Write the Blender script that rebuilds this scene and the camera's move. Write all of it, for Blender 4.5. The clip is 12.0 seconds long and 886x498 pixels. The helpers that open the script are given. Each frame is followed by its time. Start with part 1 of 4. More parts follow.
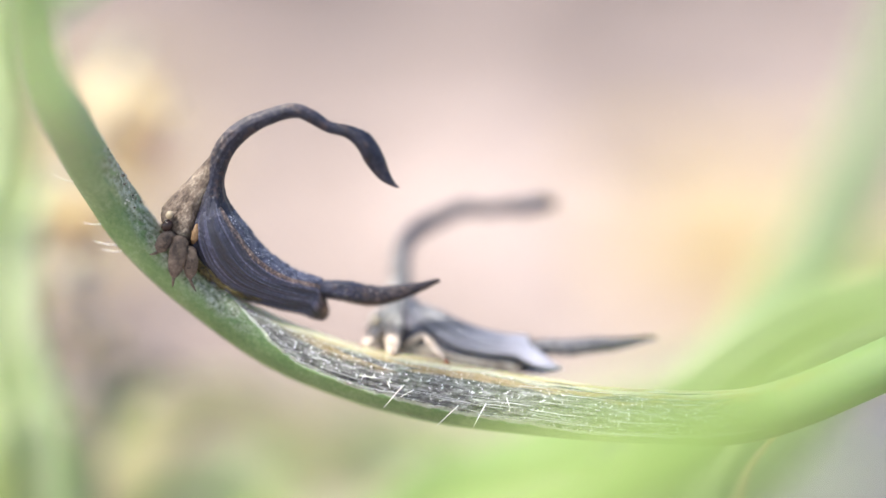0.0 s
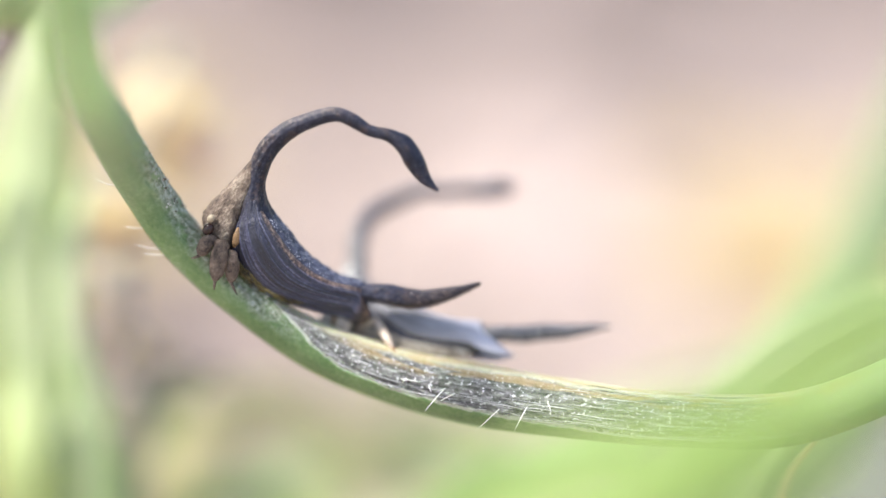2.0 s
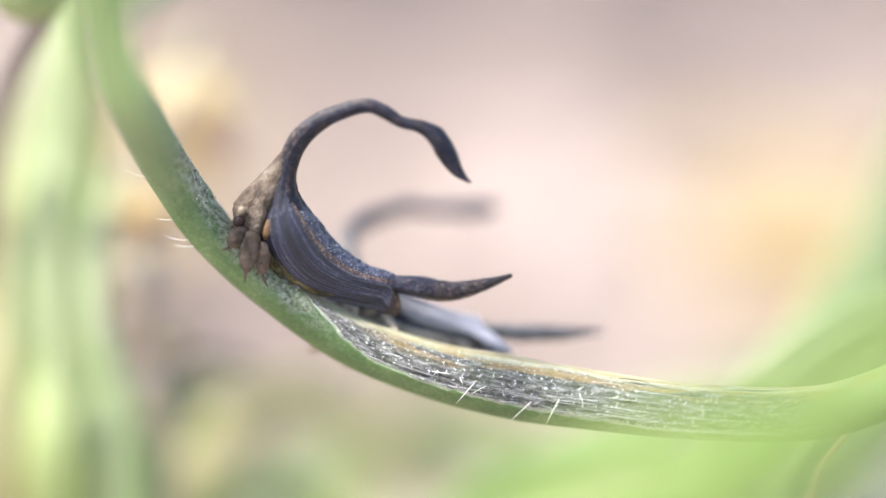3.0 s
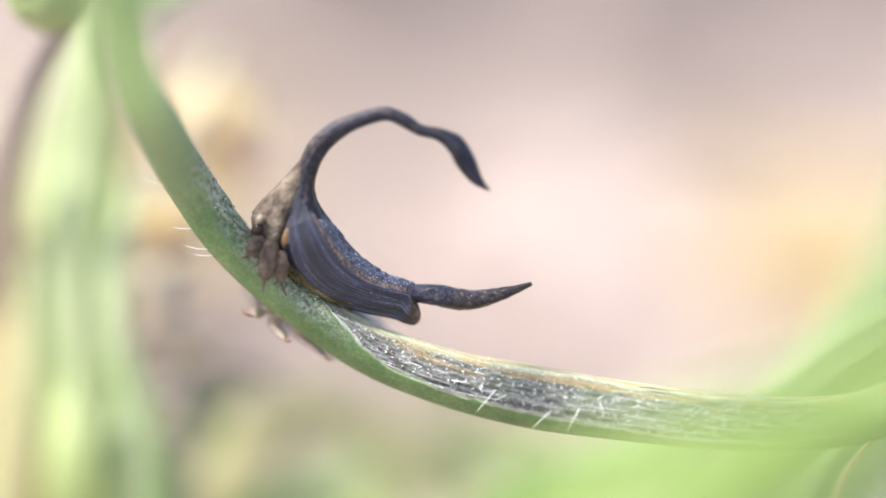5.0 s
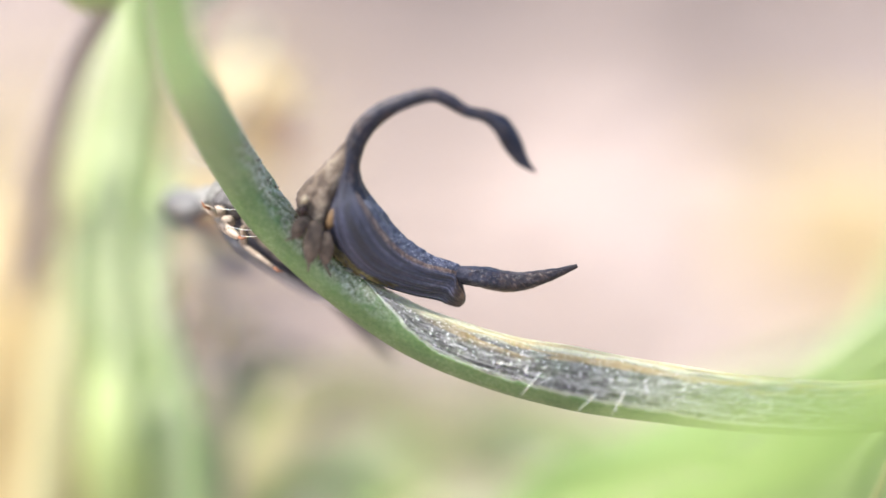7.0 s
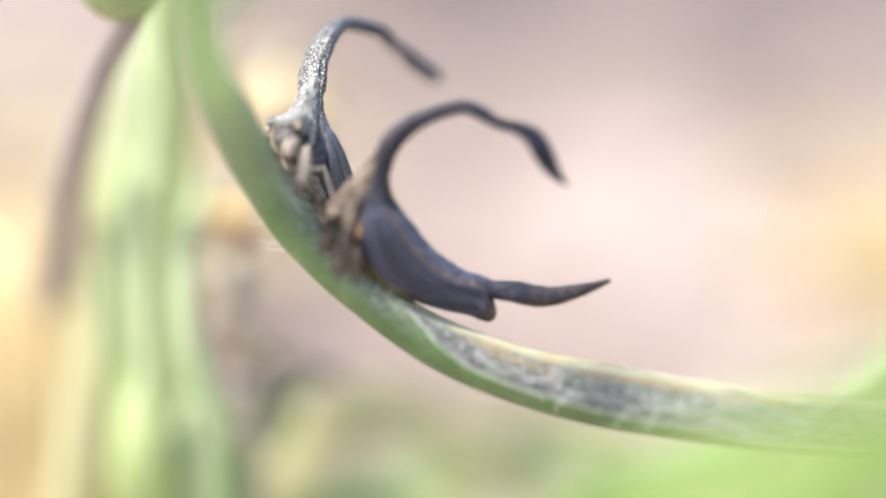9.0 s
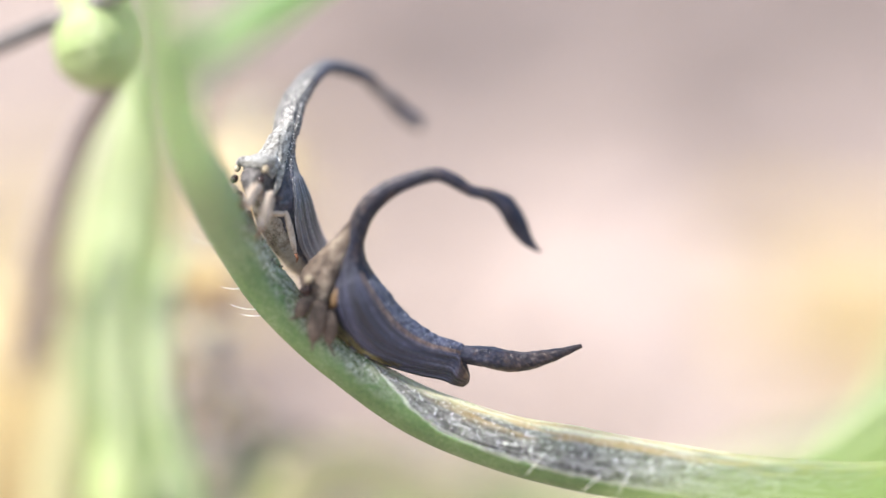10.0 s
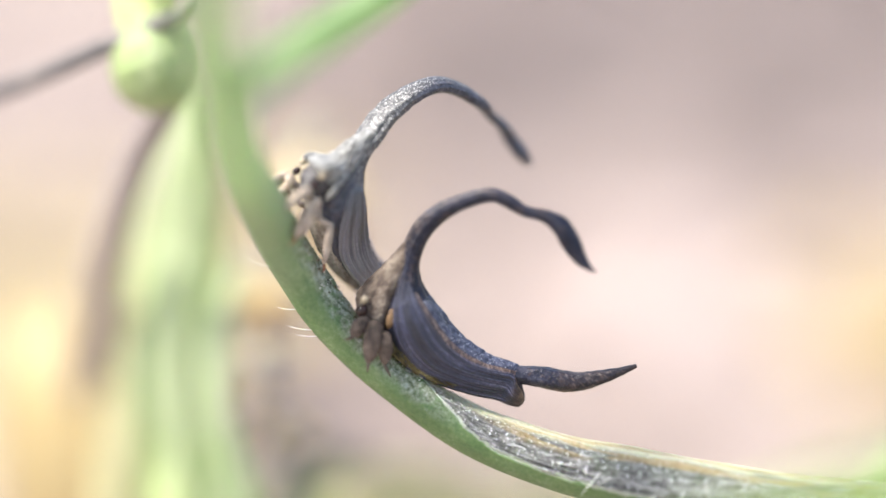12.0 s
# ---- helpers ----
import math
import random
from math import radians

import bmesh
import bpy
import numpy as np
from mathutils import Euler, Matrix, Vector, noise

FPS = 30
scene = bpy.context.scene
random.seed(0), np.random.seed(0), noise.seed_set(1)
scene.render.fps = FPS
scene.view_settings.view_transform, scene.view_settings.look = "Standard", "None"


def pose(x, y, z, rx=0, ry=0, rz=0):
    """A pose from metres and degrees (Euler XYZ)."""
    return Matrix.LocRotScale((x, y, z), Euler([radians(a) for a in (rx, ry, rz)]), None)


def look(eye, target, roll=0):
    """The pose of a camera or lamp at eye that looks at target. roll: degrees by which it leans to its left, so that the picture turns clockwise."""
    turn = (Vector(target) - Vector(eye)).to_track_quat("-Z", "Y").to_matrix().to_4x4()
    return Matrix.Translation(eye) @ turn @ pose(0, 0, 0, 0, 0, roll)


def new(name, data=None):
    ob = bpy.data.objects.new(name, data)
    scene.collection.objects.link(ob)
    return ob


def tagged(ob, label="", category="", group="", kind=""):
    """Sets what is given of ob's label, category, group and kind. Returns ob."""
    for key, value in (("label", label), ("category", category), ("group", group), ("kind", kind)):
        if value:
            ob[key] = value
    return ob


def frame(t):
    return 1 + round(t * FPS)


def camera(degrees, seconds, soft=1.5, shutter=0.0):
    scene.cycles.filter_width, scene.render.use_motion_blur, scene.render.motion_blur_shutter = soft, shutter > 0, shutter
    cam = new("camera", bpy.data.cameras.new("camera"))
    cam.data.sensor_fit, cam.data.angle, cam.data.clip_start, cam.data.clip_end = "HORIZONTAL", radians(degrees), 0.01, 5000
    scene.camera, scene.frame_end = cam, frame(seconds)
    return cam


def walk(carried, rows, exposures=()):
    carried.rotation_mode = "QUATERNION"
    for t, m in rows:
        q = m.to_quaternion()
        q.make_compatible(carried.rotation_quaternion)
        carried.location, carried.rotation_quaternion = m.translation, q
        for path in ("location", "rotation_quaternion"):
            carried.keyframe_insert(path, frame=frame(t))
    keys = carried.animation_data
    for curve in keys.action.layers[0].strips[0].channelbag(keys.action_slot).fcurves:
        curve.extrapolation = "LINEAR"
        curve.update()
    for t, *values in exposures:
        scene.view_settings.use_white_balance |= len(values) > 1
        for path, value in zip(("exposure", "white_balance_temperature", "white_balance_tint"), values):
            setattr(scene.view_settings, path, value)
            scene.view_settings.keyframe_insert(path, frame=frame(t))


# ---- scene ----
# ---- stage: millimetres right, up and away round the subject, for a view tilted 20 degrees down ----
TILT = radians(20)
RIGHT = Vector((1, 0, 0))
UP = Vector((0, math.sin(TILT), math.cos(TILT)))
AWAY = Vector((0, math.cos(TILT), -math.sin(TILT)))
EYE = Vector((0, 0, 0.30))
REACH = 62.8
GROUND = 0.25


def S(u, v, w):
    return EYE + (RIGHT * u + UP * v + AWAY * (REACH + w)) * 0.001


# ---- camera ----
cam = camera(20, 12.0)
cam.data.dof.use_dof = True
cam.data.dof.focus_distance = 0.0631
cam.data.dof.aperture_fstop = 11.5
walk(cam, [
    (0.0, pose(0.00051, -0.00096, 0.30048, 70.271, -0.723, -2.218)),
    (0.5, pose(0.00017, -0.00087, 0.30056, 70.154, -0.776, -2.149)),
    (1.0, pose(0.00046, -0.00096, 0.30050, 70.259, -0.490, -1.712)),
    (1.5, pose(0.00102, -0.00098, 0.30018, 70.624, -0.137, -0.892)),
    (2.0, pose(0.00073, -0.00095, 0.30053, 70.294, -0.301, -1.168)),
    (2.5, pose(0.00078, -0.00092, 0.30044, 70.308, -0.137, -0.937)),
    (3.0, pose(-0.00001, -0.00060, 0.30054, 69.992, -0.283, -1.131)),
    (3.2, pose(0.00002, -0.00065, 0.30045, 70.127, -0.218, -0.983)),
    (4.8, pose(0.00021, -0.00074, 0.30015, 70.809, -0.075, -0.673)),
    (5.0, pose(0.00042, -0.00054, 0.29996, 70.659, 0.106, -0.392)),
    (5.5, pose(-0.00002, 0.00038, 0.29980, 70.162, 0.046, 0.070)),
    (6.0, pose(-0.00004, -0.00006, 0.29992, 70.077, 0.039, 0.129)),
    (6.5, pose(0.00000, -0.00028, 0.30010, 70.001, -0.002, -0.006)),
    (7.0, pose(-0.00018, -0.00021, 0.30008, 70.040, 0.080, 0.134)),
    (7.2, pose(-0.00019, -0.00020, 0.30008, 69.993, 0.087, 0.237)),
    (8.8, pose(-0.00027, 0.00038, 0.29965, 70.297, -0.012, 0.809)),
    (9.0, pose(-0.00014, 0.00069, 0.29950, 70.580, 0.074, 0.920)),
    (9.5, pose(-0.00049, -0.00004, 0.30005, 71.251, -0.086, 0.313)),
    (10.0, pose(-0.00032, -0.00008, 0.30008, 71.815, -0.007, 0.132)),
    (10.5, pose(-0.00015, -0.00024, 0.30019, 72.038, 0.190, 0.281)),
    (11.0, pose(-0.00019, -0.00040, 0.30006, 72.390, 0.336, 0.379)),
    (11.5, pose(-0.00028, -0.00037, 0.30023, 72.302, 0.280, 0.806)),
    (12.0, pose(-0.00020, -0.00033, 0.30018, 72.274, 0.494, 1.399)),
])

# ---- light ----
world = bpy.data.worlds.new("sky")
scene.world = world
world.use_nodes = True
wn = world.node_tree.nodes
sky = wn.new("ShaderNodeTexSky")
sky.sky_type = "NISHITA"
sky.sun_disc = False
sky.sun_elevation = radians(57.3)
sky.sun_rotation = radians(-105.1)
sky.air_density, sky.dust_density = 1.2, 2.5
wn["Background"].inputs[1].default_value = 0.12
world.node_tree.links.new(sky.outputs[0], wn["Background"].inputs[0])
sun = new("sun", bpy.data.lights.new("sun", "SUN"))
sun.data.energy, sun.data.angle, sun.data.color = 3.15, radians(7), (1.0, 0.965, 0.92)
sun.matrix_world = look((-0.52, -0.14, 0.84), (0, 0, 0))
scene.view_settings.exposure = 1.26


# ---- materials ----
def shader(name):
    m = bpy.data.materials.new(name)
    m.use_nodes = True
    n, k = m.node_tree.nodes, m.node_tree.links
    return m, n, k, n["Principled BSDF"]


def grain(n, k, scale, stretch=(1, 1, 1), detail=5.0, rough=0.6):
    """Noise in millimetres of the object's own space."""
    tc, mp, nz = n.new("ShaderNodeTexCoord"), n.new("ShaderNodeMapping"), n.new("ShaderNodeTexNoise")
    mp.inputs["Scale"].default_value = [1000 * s for s in stretch]
    nz.inputs["Scale"].default_value, nz.inputs["Detail"].default_value, nz.inputs["Roughness"].default_value = scale, detail, rough
    k.new(tc.outputs["Object"], mp.inputs["Vector"])
    k.new(mp.outputs["Vector"], nz.inputs["Vector"])
    return nz.outputs["Fac"]


def ramp(n, k, fac, stops):
    r = n.new("ShaderNodeValToRGB")
    while len(r.color_ramp.elements) < len(stops):
        r.color_ramp.elements.new(0.5)
    for e, (p, c) in zip(r.color_ramp.elements, stops):
        e.position, e.color = p, (*c, 1)
    k.new(fac, r.inputs["Fac"])
    return r.outputs["Color"]


def blend(n, k, fac, a, b, mode="MIX"):
    x = n.new("ShaderNodeMix")
    x.data_type, x.blend_type = "RGBA", mode
    for socket, v in ((x.inputs[0], fac), (x.inputs[6], a), (x.inputs[7], b)):
        if isinstance(v, (int, float)):
            socket.default_value = v
        elif isinstance(v, tuple):
            socket.default_value = (*v, 1)
        else:
            k.new(v, socket)
    return x.outputs[2]


def sums(n, k, op, a, b=0.0, c=0.0):
    x = n.new("ShaderNodeMath")
    x.operation = op
    for socket, v in zip(x.inputs, (a, b, c)):
        if isinstance(v, (int, float)):
            socket.default_value = v
        else:
            k.new(v, socket)
    return x.outputs[0]


def relief(n, k, b, height, strength, depth_mm):
    x = n.new("ShaderNodeBump")
    x.inputs["Strength"].default_value, x.inputs["Distance"].default_value = strength, depth_mm * 0.001
    k.new(height, x.inputs["Height"])
    k.new(x.outputs[0], b.inputs["Normal"])


def plain(name, stops, scale, rough=0.6, bump=0.4, depth=0.02, stretch=(1, 1, 1), spec=0.4, through_light=0.0):
    """Mottled surface: colour from coarse and fine noise, relief from the fine one."""
    m, n, k, b = shader(name)
    coarse, fine = grain(n, k, scale, stretch), grain(n, k, scale * 6, stretch)
    mixed = sums(n, k, "ADD", sums(n, k, "MULTIPLY", coarse, 0.6), sums(n, k, "MULTIPLY", fine, 0.4))
    k.new(ramp(n, k, mixed, stops), b.inputs["Base Color"])
    b.inputs["Roughness"].default_value, b.inputs["Specular IOR Level"].default_value = rough, spec
    if through_light:
        b.inputs["Subsurface Weight"].default_value = through_light
        b.inputs["Subsurface Radius"].default_value = (0.0004, 0.0006, 0.0002)
    relief(n, k, b, fine, bump, depth)
    return m


def islands(name, stops):
    """Loose crumbs, each in a tone of its own."""
    m, n, k, b = shader(name)
    geo = n.new("ShaderNodeNewGeometry")
    k.new(ramp(n, k, geo.outputs["Random Per Island"], stops), b.inputs["Base Color"])
    b.inputs["Roughness"].default_value = 0.7
    relief(n, k, b, grain(n, k, 20), 0.6, 0.02)
    return m


def leafy(name, stops, scale, stretch=(1, 1, 0.2), glow=0.5):
    """A thin leaf: mottled skin that lets part of the light through."""
    m = plain(name, stops, scale, 0.5, 0.4, 0.1, stretch)
    n, k = m.node_tree.nodes, m.node_tree.links
    b, out = n["Principled BSDF"], n["Material Output"]
    tr, mx = n.new("ShaderNodeBsdfTranslucent"), n.new("ShaderNodeMixShader")
    k.new(b.inputs["Base Color"].links[0].from_socket, tr.inputs["Color"])
    mx.inputs[0].default_value = glow
    k.new(b.outputs[0], mx.inputs[1])
    k.new(tr.outputs[0], mx.inputs[2])
    k.new(mx.outputs[0], out.inputs["Surface"])
    return m


def stem_bark():
    """Green skin, peeled to grey fibre on the upper side; u runs round the stem, v along it."""
    m, n, k, b = shader("stem_bark")
    tc, sep = n.new("ShaderNodeTexCoord"), n.new("ShaderNodeSeparateXYZ")
    k.new(tc.outputs["UV"], sep.inputs[0])
    u = sums(n, k, "SUBTRACT", sums(n, k, "FRACT", sums(n, k, "ADD", sep.outputs["X"], 0.3)), 0.3)
    v = sep.outputs["Y"]
    fib = n.new("ShaderNodeTexNoise")
    mp = n.new("ShaderNodeMapping")
    mp.inputs["Scale"].default_value = (46, 2.0, 1)
    k.new(tc.outputs["UV"], mp.inputs["Vector"])
    k.new(mp.outputs["Vector"], fib.inputs["Vector"])
    fib.inputs["Scale"].default_value, fib.inputs["Detail"].default_value, fib.inputs["Roughness"].default_value = 1.0, 6, 0.7
    blot = grain(n, k, 0.9)
    fine = grain(n, k, 9)
    green = ramp(n, k, sums(n, k, "ADD", sums(n, k, "MULTIPLY", blot, 0.5), sums(n, k, "MULTIPLY", fine, 0.5)),
                 [(0.3, (0.085, 0.155, 0.05)), (0.5, (0.145, 0.225, 0.085)), (0.7, (0.26, 0.33, 0.17))])
    grey = ramp(n, k, fib.outputs["Fac"], [(0.36, (0.045, 0.045, 0.04)), (0.48, (0.145, 0.145, 0.135)), (0.60, (0.33, 0.33, 0.315)), (0.72, (0.80, 0.80, 0.80))])
    cream = ramp(n, k, fine, [(0.3, (0.46, 0.42, 0.24)), (0.55, (0.68, 0.66, 0.46)), (0.75, (0.60, 0.48, 0.22))])
    wob = sums(n, k, "MULTIPLY", sums(n, k, "SUBTRACT", blot, 0.5), 0.10)
    place = sums(n, k, "ADD", u, wob)

    def band(x, lo, hi, soft):
        a, c = n.new("ShaderNodeMapRange"), n.new("ShaderNodeMapRange")
        a.interpolation_type = c.interpolation_type = "SMOOTHSTEP"
        for r, f, t in ((a, lo - soft, lo + soft), (c, hi + soft, hi - soft)):
            r.inputs["From Min"].default_value, r.inputs["From Max"].default_value = f, t
            k.new(x, r.inputs["Value"])
        return sums(n, k, "MULTIPLY", a.outputs[0], c.outputs[0])

    # lower border of the peeled strip: quick at first, then slowly further round
    grow, more = n.new("ShaderNodeMapRange"), n.new("ShaderNodeMapRange")
    grow.interpolation_type = "SMOOTHSTEP"
    for r, values in ((grow, (PEEL[0], PEEL[0] + 3.2, 0.08, 0.26)), (more, (PEEL[0] + 2.7, PEEL[0] + 10.7, 0.0, 0.075))):
        for key, value in zip(("From Min", "From Max", "To Min", "To Max"), values):
            r.inputs[key].default_value = value
        k.new(v, r.inputs["Value"])
    jag = sums(n, k, "MULTIPLY", sums(n, k, "SUBTRACT", grain(n, k, 2.2), 0.5), 0.06)
    below = sums(n, k, "SUBTRACT", sums(n, k, "ADD", u, jag), sums(n, k, "ADD", grow.outputs[0], more.outputs[0]))
    length = band(v, PEEL[0] + 0.3, PEEL[1], 1.0)
    peel = sums(n, k, "MULTIPLY", band(below, -0.6, 0.0, 0.012), length)
    rim = sums(n, k, "MULTIPLY", band(below, -0.006, 0.013, 0.006), length)
    top = sums(n, k, "MULTIPLY", band(place, -0.2, 0.085, 0.03), band(v, PEEL[0] - 1.8, PEEL[1] + 1.0, 1.2))
    amber = sums(n, k, "MULTIPLY", band(place, -0.02, 0.15, 0.03), band(v, PEEL[0] + 3.0, PEEL[1] + 2, 1.2))
    vein, mr = n.new("ShaderNodeTexNoise"), n.new("ShaderNodeMapping")
    mr.inputs["Scale"].default_value = (22, 0.55, 1)
    vein.inputs["Scale"].default_value = 1.0
    k.new(tc.outputs["UV"], mr.inputs["Vector"])
    k.new(mr.outputs["Vector"], vein.inputs["Vector"])
    amber = sums(n, k, "MULTIPLY", amber, band(vein.outputs["Fac"], 0.5, 2, 0.05))
    scar = sums(n, k, "MULTIPLY", band(sums(n, k, "SUBTRACT", place, sums(n, k, "MULTIPLY", band(v, PEEL[0] - 2.6, PEEL[0] + 3, 0.8), 0.05)), -0.12, 0.19, 0.05), band(v, PEEL[0] - 4.8, PEEL[0] + 1.5, 0.8))
    scar = sums(n, k, "MULTIPLY", scar, band(grain(n, k, 2.4), 0.40, 2, 0.08))
    # blur haze over the upper stem is painted in as a paler green
    hazed = n.new("ShaderNodeMapRange")
    for key, value in (("From Min", PEEL[0] - 3.0), ("From Max", PEEL[0] - 9.0), ("To Min", 0.0), ("To Max", 1.0)):
        hazed.inputs[key].default_value = value
    k.new(v, hazed.inputs["Value"])
    green = blend(n, k, hazed.outputs[0], green, (0.54, 0.67, 0.40))
    ripe = n.new("ShaderNodeMapRange")
    for key, value in (("From Min", PEEL[1] - 0.5), ("From Max", PEEL[1] + 2.5), ("To Min", 0.0), ("To Max", 1.0)):
        ripe.inputs[key].default_value = value
    k.new(v, ripe.inputs["Value"])
    green = blend(n, k, ripe.outputs[0], green, (0.31, 0.44, 0.20))
    # glints on broken fibre ends and shade in the gaps, painted as white and dark
    crumb = n.new("ShaderNodeTexNoise")
    mq = n.new("ShaderNodeMapping")
    mq.inputs["Scale"].default_value = (60, 9, 1)
    k.new(tc.outputs["UV"], mq.inputs["Vector"])
    k.new(mq.outputs["Vector"], crumb.inputs["Vector"])
    crumb.inputs["Scale"].default_value, crumb.inputs["Detail"].default_value = 1.0, 4
    grey = blend(n, k, sums(n, k, "MULTIPLY", band(crumb.outputs["Fac"], 0.62, 2, 0.04), 0.85), grey, (0.86, 0.86, 0.86))
    grey = blend(n, k, sums(n, k, "MULTIPLY", band(crumb.outputs["Fac"], -1, 0.38, 0.04), 0.7), grey, (0.05, 0.045, 0.04))
    grey = blend(n, k, sums(n, k, "MULTIPLY", band(blot, 0.52, 2, 0.06), 0.15), grey, green)
    col = blend(n, k, peel, green, grey)
    col = blend(n, k, sums(n, k, "MULTIPLY", scar, 0.55), col, ramp(n, k, fine, [(0.36, (0.10, 0.085, 0.06)), (0.5, (0.40, 0.37, 0.32)), (0.62, (0.66, 0.64, 0.60))]))
    col = blend(n, k, sums(n, k, "MULTIPLY", top, 0.93), col, cream)
    col = blend(n, k, sums(n, k, "MULTIPLY", amber, 0.6), col, (0.42, 0.29, 0.10))
    col = blend(n, k, sums(n, k, "MULTIPLY", rim, 0.55), col, (0.74, 0.76, 0.66))
    k.new(col, b.inputs["Base Color"])
    gloss = n.new("ShaderNodeMapRange")
    gloss.inputs["To Min"].default_value, gloss.inputs["To Max"].default_value = 0.52, 0.34
    k.new(peel, gloss.inputs["Value"])
    k.new(gloss.outputs[0], b.inputs["Roughness"])
    high = sums(n, k, "ADD", sums(n, k, "MULTIPLY", sums(n, k, "MULTIPLY", sums(n, k, "ADD", fib.outputs["Fac"], sums(n, k, "MULTIPLY", crumb.outputs["Fac"], 0.6)), peel), 1.5), sums(n, k, "MULTIPLY", fine, 0.25))
    relief(n, k, b, high, 0.9, 0.09)
    # the hazed upper stem and the ripe far end let light through
    tr, mx = n.new("ShaderNodeBsdfTranslucent"), n.new("ShaderNodeMixShader")
    k.new(col, tr.inputs["Color"])
    k.new(sums(n, k, "MULTIPLY", sums(n, k, "MAXIMUM", hazed.outputs[0], ripe.outputs[0]), 0.45), mx.inputs[0])
    k.new(b.outputs[0], mx.inputs[1])
    k.new(tr.outputs[0], mx.inputs[2])
    k.new(mx.outputs[0], n["Material Output"].inputs["Surface"])
    b.inputs["Subsurface Weight"].default_value = 0.4
    b.inputs["Subsurface Radius"].default_value = (0.0005, 0.0008, 0.0003)
    return m


def cells(n, k, scale, stretch=(1, 1, 1)):
    """Distance to the nearest of many scattered grains, scale of them to the millimetre."""
    tc, mp, vo = n.new("ShaderNodeTexCoord"), n.new("ShaderNodeMapping"), n.new("ShaderNodeTexVoronoi")
    mp.inputs["Scale"].default_value = [1000 * x for x in stretch]
    vo.inputs["Scale"].default_value = scale
    k.new(tc.outputs["Object"], mp.inputs["Vector"])
    k.new(mp.outputs["Vector"], vo.inputs["Vector"])
    return vo.outputs["Distance"]


def shell(name, front, dust, tans):
    """Blue-black granular shell; u: how tan, v: rusty above 0, silvery below 0."""
    m, n, k, b = shader(name)
    tc, sep = n.new("ShaderNodeTexCoord"), n.new("ShaderNodeSeparateXYZ")
    k.new(tc.outputs["UV"], sep.inputs[0])
    coarse, fine, speck, pits = grain(n, k, 2.2), grain(n, k, 10), grain(n, k, 20, (1.5, 1, 1), 3), cells(n, k, 19)

    def share(x, lo, hi):
        r = n.new("ShaderNodeMapRange")
        r.interpolation_type = "SMOOTHSTEP"
        r.inputs["From Min"].default_value, r.inputs["From Max"].default_value = lo, hi
        k.new(x, r.inputs["Value"])
        return r.outputs[0]

    def shifted(x, swing):
        return sums(n, k, "ADD", x, sums(n, k, "MULTIPLY", sums(n, k, "SUBTRACT", coarse, 0.5), swing))

    dark = ramp(n, k, sums(n, k, "ADD", sums(n, k, "MULTIPLY", coarse, 0.5), sums(n, k, "MULTIPLY", fine, 0.5)),
                [(0.36, (0.007 + dust * 0.3, 0.007 + dust * 0.3, 0.013 + dust * 0.36)), (0.50, (0.017 + dust, 0.018 + dust, 0.034 + dust * 1.2)), (0.61, (0.042 + dust * 1.5, 0.040 + dust * 1.5, 0.062 + dust * 1.7)), (0.72, (0.15 + dust, 0.14 + dust, 0.15 + dust))])
    dark = blend(n, k, sums(n, k, "MULTIPLY", share(grain(n, k, 3.4), 0.53, 0.62), 0.45), dark, (0.075 + dust, 0.046 + dust, 0.038 + dust))
    # glints on single grains, painted as pale specks
    glints = sums(n, k, "MULTIPLY", share(pits, 0.42, 0.24), share(speck, 0.54, 0.62))
    col = blend(n, k, sums(n, k, "MULTIPLY", glints, 0.3), dark, (0.26, 0.25, 0.27))
    # silvery strip: blue-black with denser white glints painted on
    silver = blend(n, k, sums(n, k, "MULTIPLY", share(pits, 0.50, 0.22), share(speck, 0.50, 0.60)), ramp(n, k, fine, [(0.36, (0.02, 0.021, 0.038)), (0.6, (0.075, 0.08, 0.125))]), (0.55, 0.55, 0.60))
    col = blend(n, k, share(shifted(sep.outputs["Y"], 1.4), -0.3, -0.9), col, silver)
    rust = ramp(n, k, grain(n, k, 7, (0.5, 1.4, 1.4)), [(0.40, (0.018, 0.013, 0.013)), (0.54, (0.048, 0.033, 0.029)), (0.63, (0.14, 0.095, 0.075)), (0.72, (0.42, 0.36, 0.30))])
    col = blend(n, k, sums(n, k, "MULTIPLY", share(shifted(sep.outputs["Y"], 1.6), 0.45, 1.1), 0.62), col, rust)
    tan = ramp(n, k, fine if dust == 0 else sums(n, k, "ADD", sums(n, k, "MULTIPLY", fine, 0.45), sums(n, k, "MULTIPLY", pits, 0.75)), tans)
    uneven = sums(n, k, "MULTIPLY", sums(n, k, "SUBTRACT", fine, 0.5), 0.9)
    col = blend(n, k, sums(n, k, "MULTIPLY", share(sums(n, k, "ADD", sep.outputs["X"], uneven), 0.05, 0.85), front), col, tan)
    k.new(col, b.inputs["Base Color"])
    b.inputs["Roughness"].default_value, b.inputs["Specular IOR Level"].default_value = 0.42, 0.34
    high = sums(n, k, "ADD", sums(n, k, "ADD", fine, sums(n, k, "MULTIPLY", coarse, 0.6)), sums(n, k, "MULTIPLY", pits, -0.2 if dust == 0 else -0.7))
    relief(n, k, b, high, 0.55, 0.05)
    if dust:
        b.inputs["Coat Weight"].default_value, b.inputs["Coat Roughness"].default_value, b.inputs["Coat IOR"].default_value = 0.3, 0.35, 1.5
    return m


